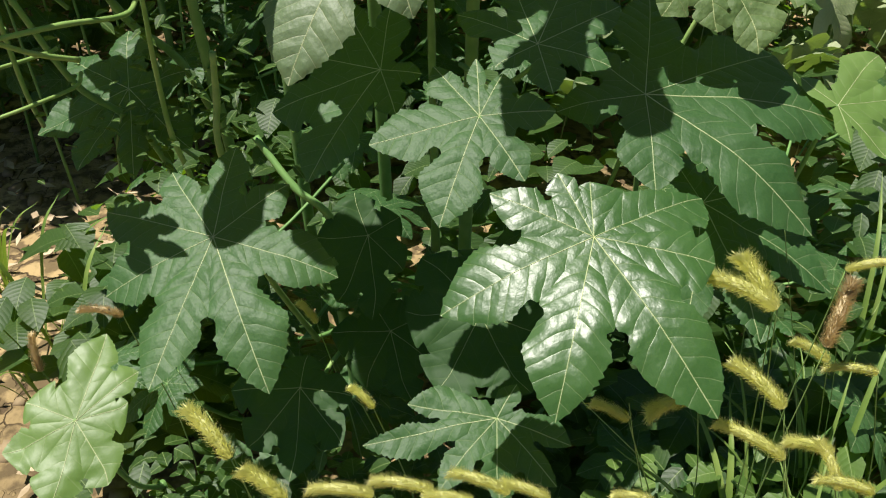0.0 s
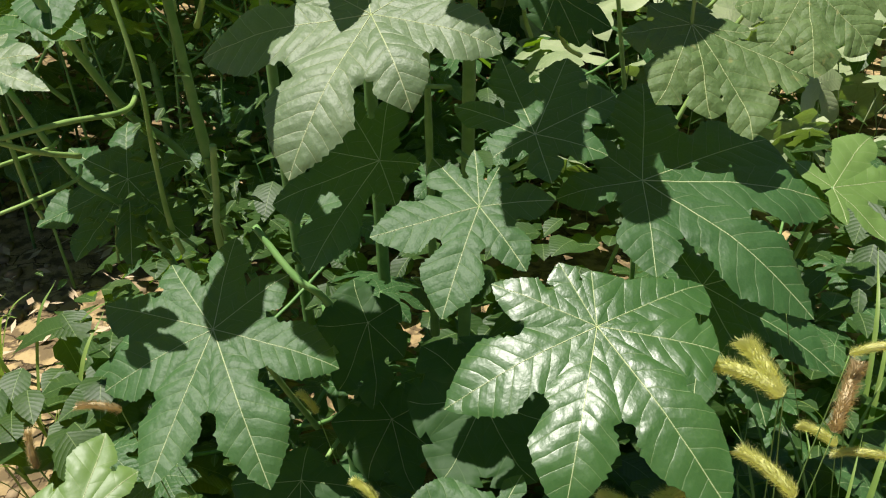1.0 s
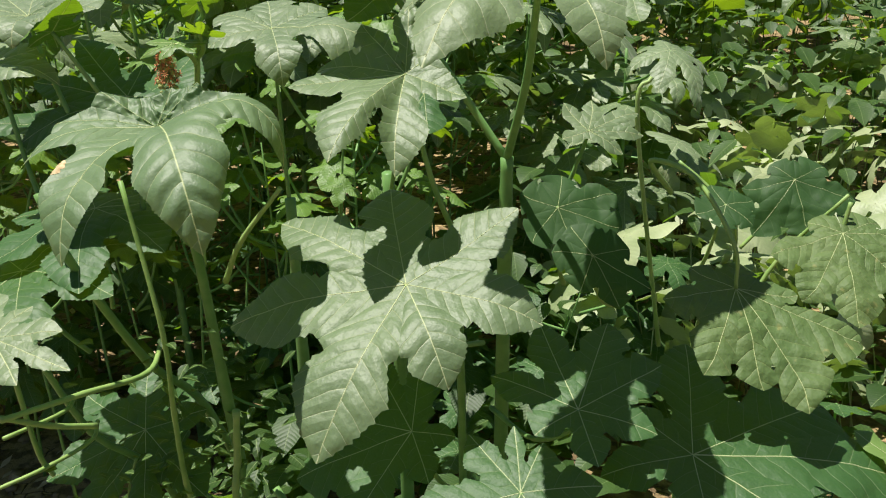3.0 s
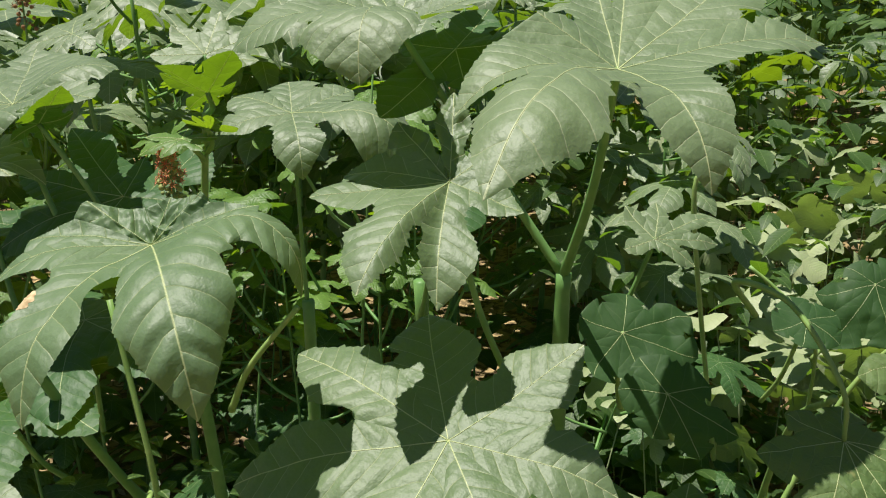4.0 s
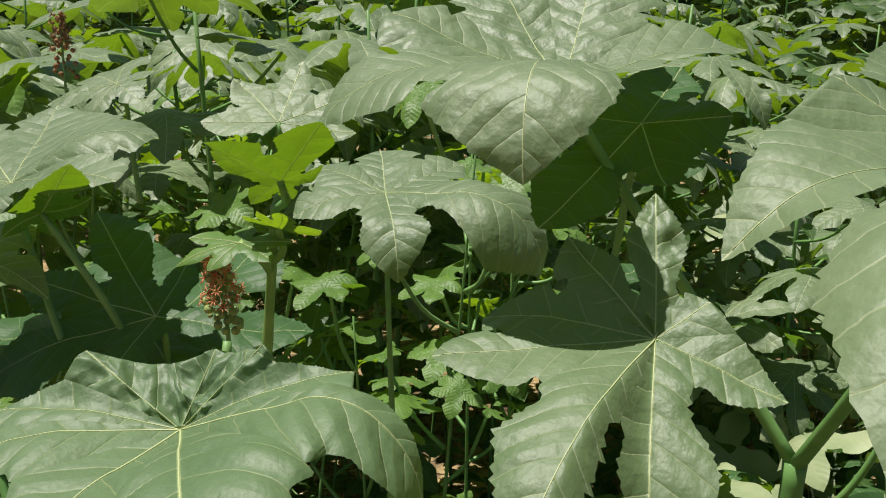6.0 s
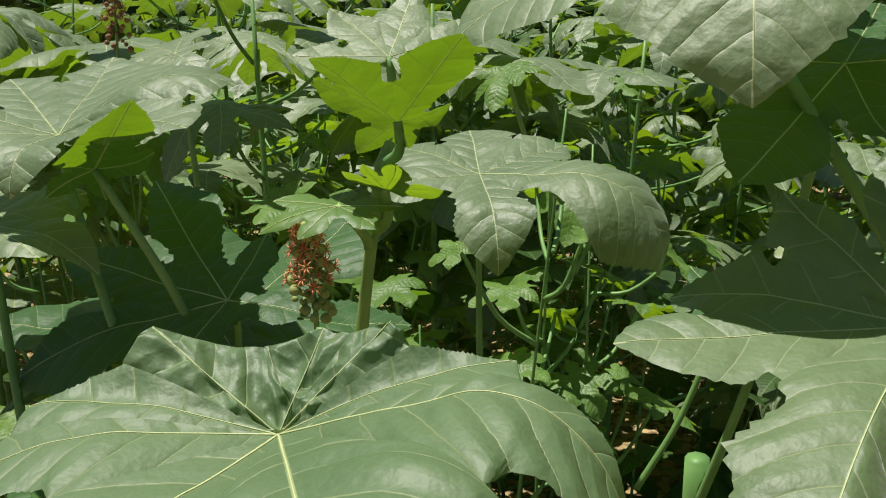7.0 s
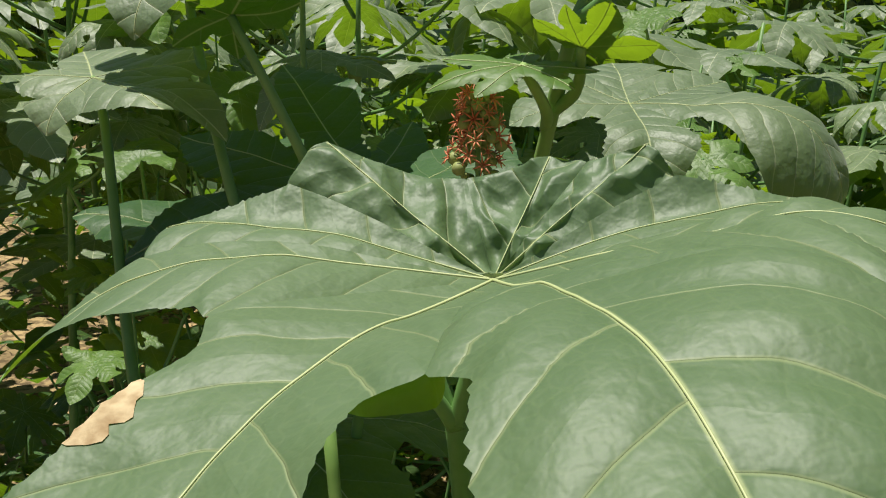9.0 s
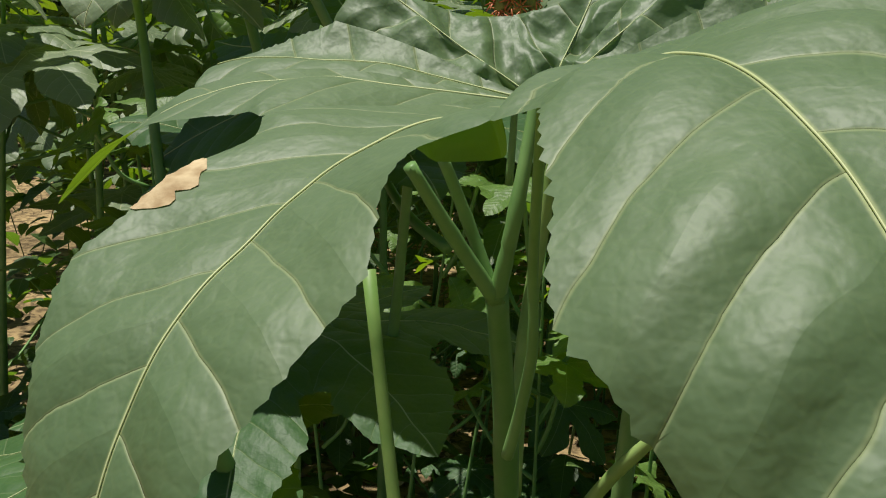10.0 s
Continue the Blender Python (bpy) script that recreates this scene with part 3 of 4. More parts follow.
hero("centre", (0.18, 1.121, 1.464), (-0.05, -0.3, 0.95), ((11, 0.201, 16, 83, 0.56), (100, 0.203, 5, 20, 0.75), (135, 0.257, 5, 0, 0.75), (164, 0.222, 7, 0, 0.8), (175, 0.148, 9, 0, 0.85), (226, 0.092, 21, -8, 1.05), (292, 0.172, 17, 57, 0.6), (327, 0.29, 22, 59, 0.4)), (0.174, 1.305, 1.215), "grey", 0.58, width=0.175, straight=True, thick=0.0062)
hero("middle", (-0.16, 1.74, 1.345), (0.02, -0.35, 0.94), ((10, 0.143, 6, 89, 0.47), (67, 0.261, 16, 119, 0.7), (125, 0.112, 6, 15, 0.8), (186, 0.113, -2, 0, 0.8), (231, 0.129, -1, 18, 0.8), (285, 0.113, 0, 33, 0.61)), (-0.15, 1.72, 1.0), "grey", 0.58, width=0.29)
hero("centre", (0.309, 1.407, 1.225), (0.1, -0.5, 0.85), ((60, 0.06, 0.01), (95, 0.085, 0.01), (125, 0.1, 0.01), (165, 0.07, 0), (215, 0.06, 0), (300, 0.05, 0)), (0.26, 1.46, 1.08), "grey", 0.58)
hero("vine", (0.432, 1.134, 1.085), (0.05, -0.45, 0.88), ((0, 0.136, 0.017), (21, 0.174, 0.027), (59, 0.163, 0.024), (79, 0.077, 0.005), (163, 0.05, 0.002), (237, 0.061, 0.003), (278, 0.094, 0.008), (333, 0.133, 0.016)), (0.4, 1.3, 1.16), "yellow", 0.8, via=((0.427, 1.14, 1.141), (0.394, 1.2, 1.21), (0.356, 1.26, 1.217)))
hero("vine", (0.783, 1.532, 1.002), (0, -0.5, 0.85), ((36, 0.155, 0.022), (84, 0.16, 0.023), (110, 0.079, 0.006), (237, 0.059, 0.003), (282, 0.138, 0.017), (323, 0.157, 0.022), (350, 0.179, 0.029)), (0.8, 1.55, 1.05), "yellow", 0.8)
hero("right", (0.604, 1.019, 0.898), (0.1, -0.4, 0.9), ((5, 0.057, 0.002), (34, 0.095, 0.005), (102, 0.122, 0.009), (140, 0.132, 0.01), (224, 0.059, 0.002)), (0.6, 1.2, 0.5), "pale", 0.58)
hero("right", (0.446, 1.011, 0.765), (0.1, -0.35, 0.93), ((14, 0.203, 0.021), (55, 0.202, 0.02), (106, 0.168, 0.014), (138, 0.152, 0.012), (200, 0.096, 0.005), (311, 0.158, 0.012), (344, 0.195, 0.019)), (0.42, 1.2, 0.45), "castor", 0.58)
hero("left", (-0.384, 1.448, 0.759), (-0.1, -0.4, 0.9), ((5, 0.177, 0.013), (35, 0.167, 0.011), (102, 0.1, 0.004), (185, 0.136, 0.007), (232, 0.15, 0.009), (290, 0.165, 0.011), (333, 0.168, 0.011)), (-0.3, 1.48, 0.6), "castor", 0.58)
hero("gourd", (0.140, 0.948, 0.647), (0, -0.45, 0.89), ((22, 0.124, 0.008), (70, 0.109, 0.006), (128, 0.12, 0.007), (174, 0.105, 0.006), (216, 0.115, 0.007), (265, 0.101, 0.005), (328, 0.117, 0.007)), (0.1, 1.2, 0.3), "gourd", 0.85)
hero("gourd", (-0.004, 1.147, 0.647), (0, -0.45, 0.89), ((4, 0.134, 0.009), (41, 0.077, 0.003), (119, 0.055, 0.002), (197, 0.075, 0.003), (272, 0.076, 0.003), (336, 0.114, 0.006)), (-0.05, 1.35, 0.3), "gourd", 0.8)
hero("gourd", (0.021, 1.058, 0.533), (0, -0.45, 0.89), ((9, 0.114, 0.006), (49, 0.1, 0.005), (112, 0.066, 0.002), (208, 0.066, 0.002), (271, 0.088, 0.004), (331, 0.095, 0.005)), (-0.02, 1.25, 0.25), "gourd", 0.8)
hero("gourd", (-0.108, 0.933, 0.551), (0, -0.45, 0.89), ((35, 0.1, 0.005), (80, 0.073, 0.003), (170, 0.05, 0.001), (270, 0.092, 0.004), (319, 0.105, 0.006), (355, 0.128, 0.008)), (-0.15, 1.1, 0.25), "gourd", 0.8)
hero("vine", (0.240, 1.285, 1.151), (0, -0.8, 0.6), ((16, 0.064, 0.003), (68, 0.092, 0.007), (106, 0.087, 0.006), (165, 0.052, 0.002), (248, 0.053, 0.002), (317, 0.063, 0.003)), (0.3, 1.5, 0.95), "gourd", 0.84)
hero("vine", (0.271, 1.210, 1.109), (0, -0.8, 0.6), ((24, 0.077, 0.005), (56, 0.087, 0.006), (99, 0.05, 0.002), (210, 0.05, 0.002), (258, 0.053, 0.002), (336, 0.05, 0.002)), (0.36, 1.4, 0.95), "gourd", 0.84)
hero("vine", (0.557, 1.490, 1.076), (0, -0.5, 0.85), ((45, 0.053, 0.002), (103, 0.054, 0.002), (196, 0.05, 0.002), (291, 0.056, 0.003), (335, 0.051, 0.002)), (0.55, 1.6, 0.9), "gourd", 0.84)
hero("vine", (0.781, 1.721, 1.042), (0, -0.8, 0.6), ((4, 0.111, 0.01), (67, 0.119, 0.011), (114, 0.069, 0.004), (225, 0.053, 0.002), (279, 0.101, 0.008), (319, 0.137, 0.015)), (0.7, 1.75, 0.9), "gourd", 0.84)
hero("left", (-0.448, 1.42, 1.408), (-0.1, -0.1, 0.97), ((62, 0.124, 9, 19, 0.8), (100, 0.129, 25, 54, 0.85), (185, 0.157, 14, 0, 0.8), (215, 0.148, 12, 0, 0.8), (258, 0.086, 15, 7, 0.85), (300, 0.062, 12, 26, 0.8), (352, 0.078, 2, 86, 0.7)), (-0.36, 1.36, 1.2), "grey", 0.62, width=0.34)
hero("left", (-0.206, 1.304, 1.43), (0.1, 0.6, 0.8), ((24, 0.078, 7, 0, 0.6), (95, 0.034, 22, -34, 0.6), (166, 0.027, -1, -2, 0.6), (222, 0.034, -12, 13, 0.6), (301, 0.053, 0, 0, 0.85), (328, 0.077, -9, 0, 0.5)), (-0.222, 1.37, 1.398), "castor", 0.58)
hero("left", (-0.41, 1.385, 1.39), (0.1, 0.7, 0.65), ((27, 0.094, -2, 0, 0.85), (90, 0.041, 22, -34, 0.6), (178, 0.032, -2, 0, 0.6), (243, 0.038, -20, 24, 0.6), (322, 0.031, -32, 0, 0.9)), (-0.34, 1.4, 1.25), "castor", 0.58)
hero("left", (-0.33, 1.4, 1.3), (-0.1, -0.4, 0.9), ((73, 0.065, 0, 10, 0.6), (165, 0.072, 5, 0, 0.6), (210, 0.173, 4, 0, 0.45), (239, 0.171, -3, 0, 0.5), (279, 0.165, -5, 29, 0.6), (338, 0.073, 0, 10, 0.6)), (-0.34, 1.44, 1.1), "castor", 0.58)
hero("left", (-0.498, 1.4, 1.35), (-0.1, -0.3, 0.93), ((49, 0.082, 3, 16, 0.9), (69, 0.1, -3, 52, 0.8), (120, 0.072, 1, 0, 0.8), (208, 0.09, -4, 0, 0.8), (267, 0.044, 5, 14, 0.8), (343, 0.051, -7, 51, 0.9)), (-0.42, 1.32, 1.1), "grey", 0.58)
hero("back", (-0.006, 1.35, 1.493), (-0.05, -0.12, 0.98), ((59, 0.093, 12, -2, 0.8), (101, 0.147, 13, 15, 0.75), (162, 0.191, 25, 0, 0.75), (195, 0.178, 25, 0, 0.8), (242, 0.153, 21, 6, 0.8), (284, 0.193, 16, 64, 0.7), (344, 0.2, 23, 109, 0.6)), (0.174, 1.305, 1.215), "grey", 0.58, via=((0.02, 1.345, 1.45), (0.1, 1.33, 1.33)), thick=0.0055)
hero("back", (-0.515, 1.884, 1.460), (-0.2, -0.4, 0.9), ((38, 0.063, 0.006), (119, 0.05, 0.004), (187, 0.125, 0.023), (217, 0.131, 0.026), (260, 0.105, 0.017), (333, 0.072, 0.008)), (-0.5, 1.9, 1.3), "grey", 0.58)
hero("back", (0.06, 1.38, 1.464), (0, -0.6, 0.8), ((7, 0.069, -3, -17, 0.8), (85, 0.068, 12, 0, 0.7), (150, 0.096, -8, 0, 0.7), (241, 0.07, -17, 0, 0.7), (323, 0.151, 2, -18, 0.75)), (0.02, 1.5, 1.1), "castor", 0.58)
hero("left", (-0.410, 1.030, 1.120), (-0.2, -0.4, 0.9), ((27, 0.08, 0.006), (52, 0.107, 0.01), (80, 0.076, 0.005), (141, 0.053, 0.003), (198, 0.094, 0.008), (320, 0.054, 0.003)), (-0.5, 1.35, 0.75), "grey", 0.58)
hero("middle", (0.094, 1.727, 1.227), (0, -0.3, 0.95), ((85, 0.061, 0.003), (140, 0.118, 0.011), (211, 0.058, 0.003), (339, 0.11, 0.01), (359, 0.118, 0.011)), (0.02, 1.75, 1.0), "castor", 0.58)
hero("left", (-0.217, 1.369, 1.464), (0.05, -0.5, 0.87), ((85, 0.06, 0), (130, 0.075, -0.005), (175, 0.08, -0.01), (215, 0.07, -0.005), (270, 0.06, 0)), (-0.222, 1.37, 1.398), "grey", 0.58, straight=True)
hero("left", (-0.359, 1.464, 1.267), (-0.05, -0.15, 0.98), ((260, 0.2, 0.02), (300, 0.16, 0.03), (345, 0.14, 0.02), (30, 0.12, 0.02), (90, 0.15, 0.01), (150, 0.19, -0.03), (200, 0.2, -0.02)), (-0.3, 1.4, 1.2), "castor", 0.58)
hero("left", (-0.412, 1.459, 1.127), (-0.1, -0.1, 0.98), ((0, 0.2, 0.04), (45, 0.18, 0.03), (95, 0.17, 0.02), (145, 0.13, 0.01), (200, 0.12, 0.01), (250, 0.15, 0.02), (305, 0.19, 0.03)), (-0.42, 1.5, 0.95), "castor", 0.58)
hero("left", (-0.495, 1.364, 1.070), (-0.2, -0.1, 0.97), ((10, 0.19, 0.04), (60, 0.17, 0.03), (110, 0.15, 0.02), (160, 0.13, 0.01), (215, 0.13, 0.01), (265, 0.16, 0.02), (320, 0.19, 0.03)), (-0.45, 1.45, 0.9), "castor", 0.58)
hero("left", (-0.247, 1.354, 1.374), (0, -0.25, 0.96), ((55, 0.035, 0.004), (100, 0.04, 0), (180, 0.03, 0), (250, 0.045, 0), (285, 0.052, 0.006), (325, 0.035, 0.008)), (-0.232, 1.395, 1.34), "sprout", 0.6, straight=True)
hero("left", (-0.218, 1.356, 1.385), (0.15, 0.5, 0.85), ((12, 0.048, 0), (60, 0.042, 0), (300, 0.03, 0), (335, 0.035, 0)), (-0.23, 1.39, 1.35), "sprout", 0.6, straight=True)


# ---- plants further back ----
rng = random.Random(11)
STOCK = []
for s in range(8):
    n = rng.choice((7, 8, 9))
    lobes = []
    sink = rng.uniform(0.03, 0.09)
    for i in range(n):
        a = 360 * i / n + rng.uniform(-6, 6)
        back = abs(((a + 180) % 360) - 180) / 180
        lobes.append((a % 360, (0.19 - 0.085 * back) * rng.uniform(0.88, 1.1), sink * rng.uniform(0.2, 1.6)))
    lobes.sort()
    STOCK.append(palmate(lobes, 100 + s, GREY, rows=20, across=4)[0])


YOUNG = []
for s in range(6):
    n = rng.choice((7, 8))
    lobes = []
    for i in range(n):
        a = 360 * i / n + rng.uniform(-6, 6)
        back = abs(((a + 180) % 360) - 180) / 180
        lobes.append((a % 360, (0.19 - 0.085 * back) * rng.uniform(0.88, 1.1), rng.uniform(0.0, 0.07)))
    lobes.sort()
    YOUNG.append(palmate(lobes, 140 + s, CASTOR, rows=16, across=3)[0])


SPROUTS = []
for s in range(4):
    n = rng.choice((5, 6, 7))
    lobes = []
    for i in range(n):
        a = 360 * i / n + rng.uniform(-7, 7)
        back = abs(((a + 180) % 360) - 180) / 180
        lobes.append((a % 360, (0.19 - 0.09 * back) * rng.uniform(0.85, 1.1), rng.uniform(-0.03, 0.06)))
    lobes.sort()
    SPROUTS.append(palmate(lobes, 170 + s, SPROUT, 0.6, rows=14, across=3, waves=0.024)[0])


def background_plant(x, y, tall, leaves, scale=1.0, young=False, sprout=False):
    at = Vector((x, y, 0))
    label = "slender young plant with small yellow-green leaves" if sprout else "young castor plant in the shade of taller ones" if young else "leafy castor plant standing in the crowded patch"
    ob = thing("castor_plant", at, label, "plant", "slender young plants" if sprout else "young castor plants" if young else "castor plants behind")
    m = Matrix.Translation(at)
    lean = Vector((rng.uniform(-0.15, 0.15), rng.uniform(-0.15, 0.15), 0))
    part("stem", tube_mesh("stem", [at, at + lean * 0.4 + Vector((0, 0, tall * 0.5)), at + lean + Vector((0, 0, tall))], 0.005 if young else 0.013, 0.0018 if young else 0.004, STEM, 5, 7), ob, m)
    for i in range(leaves):
        f = (0.5 + 0.5 * (i + 1) / leaves) if sprout else (0.22 + 0.78 * (i + 1) / leaves) if young else ((0.74 if at.y < 3 else 0.45) + (0.26 if at.y < 3 else 0.55) * (i + 1) / leaves)
        turn = i * 2.4 + rng.uniform(-0.5, 0.5)
        reach = rng.uniform(0.16, 0.44) * (1.2 - 0.5 * f) * (0.5 if sprout else 1.0)
        joint = at + lean * f * f + Vector((0, 0, tall * f * 0.9))
        hub = joint + Vector((math.cos(turn) * reach, math.sin(turn) * reach, rng.uniform(0.06, 0.2)))
        tip = Vector((math.cos(turn), math.sin(turn), 0))
        z = (tip * (rng.uniform(0.1, 0.8) if young or f < 0.75 else rng.uniform(-0.15, 0.35)) + Vector((0, 0, 1))).normalized()
        xx = (tip - tip.dot(z) * z).normalized()
        mm = Matrix.Translation(hub) @ Matrix((xx, z.cross(xx), z)).transposed().to_4x4() @ pose(0, 0, 0, 0, 0, rng.uniform(-25, 25))
        mm = mm @ Matrix.Scale(scale * rng.uniform(0.65, 1.15) * (1.0 if young else 0.62 + 0.5 * f), 4)
        blade_mesh = rng.choice(SPROUTS if sprout else YOUNG if young else STOCK)
        leaf = part("leaf", blade_mesh, ob, m, mm)
        mid = joint.lerp(hub, 0.5) + Vector((0, 0, -0.03))
        part("petiole", tube_mesh("petiole", [joint, mid, hub - z * 0.02, hub], 0.0045, 0.003, STEM, 4, 5), leaf, mm)


for x, y, tall, leaves in (
    (-1.15, 2.6, 1.32, 9), (-1.5, 2.75, 1.35, 9), (-0.25, 2.95, 1.32, 9),
    (-0.55, 2.65, 1.38, 9), (0.18, 3.15, 1.25, 9), (0.85, 3.1, 0.85, 7), (-1.2, 3.0, 1.4, 9), (-0.25, 3.2, 1.42, 9), (-0.8, 3.4, 1.42, 9),
    (0.5, 3.4, 1.35, 9), (-1.7, 3.7, 1.45, 9), (0.1, 3.8, 1.48, 9), (-0.45, 4.1, 1.5, 9), (1.2, 4.2, 1.1, 8), (-1.1, 4.2, 1.5, 9), (0.6, 4.4, 1.5, 9), (-1.9, 4.7, 1.5, 9),
    (-0.1, 4.9, 1.6, 9), (1.1, 5.2, 1.5, 9), (-0.8, 5.2, 1.6, 9), (-1.5, 5.6, 1.6, 9), (1.9, 5.1, 1.3, 8), (2.5, 4.4, 0.9, 7), (0.4, 5.8, 1.7, 9), (-2.4, 5.6, 1.6, 9),
    (-0.4, 6.2, 1.7, 9), (1.6, 6.4, 1.7, 9), (-1.3, 6.6, 1.7, 9), (2.8, 6.0, 1.6, 9), (0.8, 6.9, 1.8, 9), (-2.2, 6.9, 1.8, 9), (2.2, 7.2, 1.8, 9), (-0.3, 7.3, 1.8, 9)):
    background_plant(x, y, tall + (0.25 if y > 2.9 else 0.12 + 0.1 * math.sin(31 * x)), leaves + (-1 if y < 3 else 4), 1.35)


for k in range(44):
    x, y = rng.uniform(-1.7, 0.95), rng.uniform(1.7, 4.3)
    if (x < -0.4 and y < 2.6) or (y < 2.15 and -0.3 < x < 0.6):
        continue
    background_plant(x, y, rng.uniform(0.2, 0.62), 6, 0.8, True)
for x, y, tall in ((-0.15, 1.45, 0.35), (0.55, 1.45, 0.3), (0.75, 1.3, 0.25), (-0.35, 1.62, 0.4), (0.3, 1.2, 0.2), (-0.1, 1.15, 0.2), (0.6, 1.1, 0.25), (0.85, 1.7, 0.45)):
    background_plant(x, y, tall, 6, 0.75, True)


shoots = random.Random(5)
for k in range(34):
    x, y = shoots.uniform(-1.0, 0.25), shoots.uniform(2.2, 3.7)
    background_plant(x, y, shoots.uniform(1.0, 1.38) + 0.06 * (y - 2), 8, shoots.uniform(0.35, 0.62), True, True)


# ---- low weeds ----
def weed_patch(name, label, seeds, area, height, size, material, keep=None):
    """Many small leaves on short stalks, joined as one."""
    r = random.Random(seeds)
    verts, faces, uvs = [], [], []
    x0, x1, y0, y1, count = area
    for _ in range(count):
        cx, cy = r.uniform(x0, x1), r.uniform(y0, y1)
        if keep and not keep(cx, cy):
            continue
        top = height(cx, cy) * r.uniform(0.25, 1.0)
        for _ in range(r.randint(3, 6)):
            turn = r.uniform(0, math.tau)
            length = size * r.uniform(0.5, 1.3)
            wide = length * r.uniform(0.28, 0.48)
            hub = Vector((cx + r.gauss(0, 0.05), cy + r.gauss(0, 0.05), max(0.01, top + r.gauss(0, 0.04))))
            out = Vector((math.cos(turn), math.sin(turn), r.uniform(-0.5, 0.35))).normalized()
            side = out.cross(Vector((0, 0, 1))).normalized()
            upw = side.cross(out)
            k = len(verts)
            shape = ((0, 0.05), (0.22, 0.8), (0.5, 1.0), (0.78, 0.6), (1.0, 0.03))
            for u, w in shape:
                droop = -0.35 * u * u * length
                for c in (-1, 0, 1):
                    lift = 0.18 * wide * w * abs(c)
                    verts.append(hub + out * length * u + side * (c * wide * w) + upw * lift + Vector((0, 0, droop)))
                    uvs.append((u * length, c * wide * w))
            for row in range(4):
                for c in range(2):
                    j = k + row * 3 + c
                    faces.append((j, j + 3, j + 4, j + 1))
    return tagged(new(name, mesh_of(name, verts, faces, material, uvs)), label, "weeds", kind="stuff")


def low_stock(seed, material, lobed=0.42, count=7):
    """A small cheap leaf, as arrays, to be scattered many times over."""
    r = random.Random(seed)
    lobes = []
    for i in range(count):
        a = 360 * i / count + r.uniform(-5, 5)
        back = abs(((a + 180) % 360) - 180) / 180
        lobes.append((a % 360, (0.19 - 0.08 * back) * r.uniform(0.88, 1.1), r.uniform(0.0, 0.07)))
    lobes.sort()
    me = palmate(lobes, seed, material, lobed, rows=10, across=2)[0]
    co = np.zeros(len(me.vertices) * 3)
    me.vertices.foreach_get("co", co)
    tex = np.zeros((len(me.vertices), 2))
    loops = np.zeros(len(me.loops), dtype=np.int32)
    me.loops.foreach_get("vertex_index", loops)
    raw = np.zeros(len(me.loops) * 2)
    me.uv_layers[0].data.foreach_get("uv", raw)
    tex[loops] = raw.reshape(-1, 2)
    return co.reshape(-1, 3), tex, [tuple(p.vertices) for p in me.polygons]


def leaf_patch(name, label, seed, area, low, high, size, material, stock, stalks=True, tilt=8):
    """Many hand-shaped leaves on thin stalks over a stretch of ground, joined as one."""
    r = random.Random(seed)
    x0, x1, y0, y1, count = area
    verts, faces, uvs, base = [], [], [], 0
    for _ in range(count):
        co, tex, fs = r.choice(stock)
        x, y = r.uniform(x0, x1), r.uniform(y0, y1)
        z = r.uniform(low(x, y), high(x, y))
        m = pose(x, y, z, r.gauss(0, 20) + tilt, r.gauss(0, 20), r.uniform(0, 360)) @ Matrix.Scale(size * r.uniform(0.55, 1.25), 4)
        m = np.array(m)
        verts.append(co @ m[:3, :3].T + m[:3, 3])
        uvs.append(tex)
        faces += [tuple(k + base for k in f) for f in fs]
        base += len(co)
        if stalks:
            foot = (x + r.gauss(0, 0.06), y + r.gauss(0, 0.06), max(0.0, z - r.uniform(0.25, 0.5)))
            tv, tf = tube([foot, (x, y, z)], 0.0022, 4)
            verts.append(np.array([tuple(v) for v in tv]))
            uvs.append(np.full((len(tv), 2), 0.05))
            faces += [tuple(k + base for k in f) for f in tf]
            base += len(tv)
    me = mesh_of(name, np.concatenate(verts).tolist(), faces, material, np.concatenate(uvs))
    return tagged(new(name, me), label, "plants", kind="stuff")


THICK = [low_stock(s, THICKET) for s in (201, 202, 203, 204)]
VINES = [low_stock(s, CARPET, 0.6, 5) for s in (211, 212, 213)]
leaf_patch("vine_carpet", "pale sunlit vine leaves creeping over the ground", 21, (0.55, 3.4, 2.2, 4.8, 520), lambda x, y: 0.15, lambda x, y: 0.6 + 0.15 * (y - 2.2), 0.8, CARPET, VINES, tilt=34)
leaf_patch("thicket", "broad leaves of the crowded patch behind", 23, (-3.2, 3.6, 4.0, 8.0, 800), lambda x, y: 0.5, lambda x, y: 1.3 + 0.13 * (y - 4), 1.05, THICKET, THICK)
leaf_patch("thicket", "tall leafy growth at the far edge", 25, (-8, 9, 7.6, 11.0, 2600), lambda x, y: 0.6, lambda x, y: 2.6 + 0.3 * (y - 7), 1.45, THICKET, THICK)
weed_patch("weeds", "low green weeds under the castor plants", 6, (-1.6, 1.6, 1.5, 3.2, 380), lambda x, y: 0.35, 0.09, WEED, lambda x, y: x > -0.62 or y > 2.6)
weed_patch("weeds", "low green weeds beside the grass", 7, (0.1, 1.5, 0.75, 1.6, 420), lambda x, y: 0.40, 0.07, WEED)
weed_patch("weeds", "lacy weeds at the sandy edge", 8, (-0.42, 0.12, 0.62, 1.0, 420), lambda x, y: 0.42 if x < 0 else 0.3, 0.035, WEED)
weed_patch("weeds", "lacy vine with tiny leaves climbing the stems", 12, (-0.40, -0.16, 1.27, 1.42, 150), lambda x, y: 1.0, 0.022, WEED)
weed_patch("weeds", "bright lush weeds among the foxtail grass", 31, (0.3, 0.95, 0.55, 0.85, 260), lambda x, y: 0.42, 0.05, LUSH)
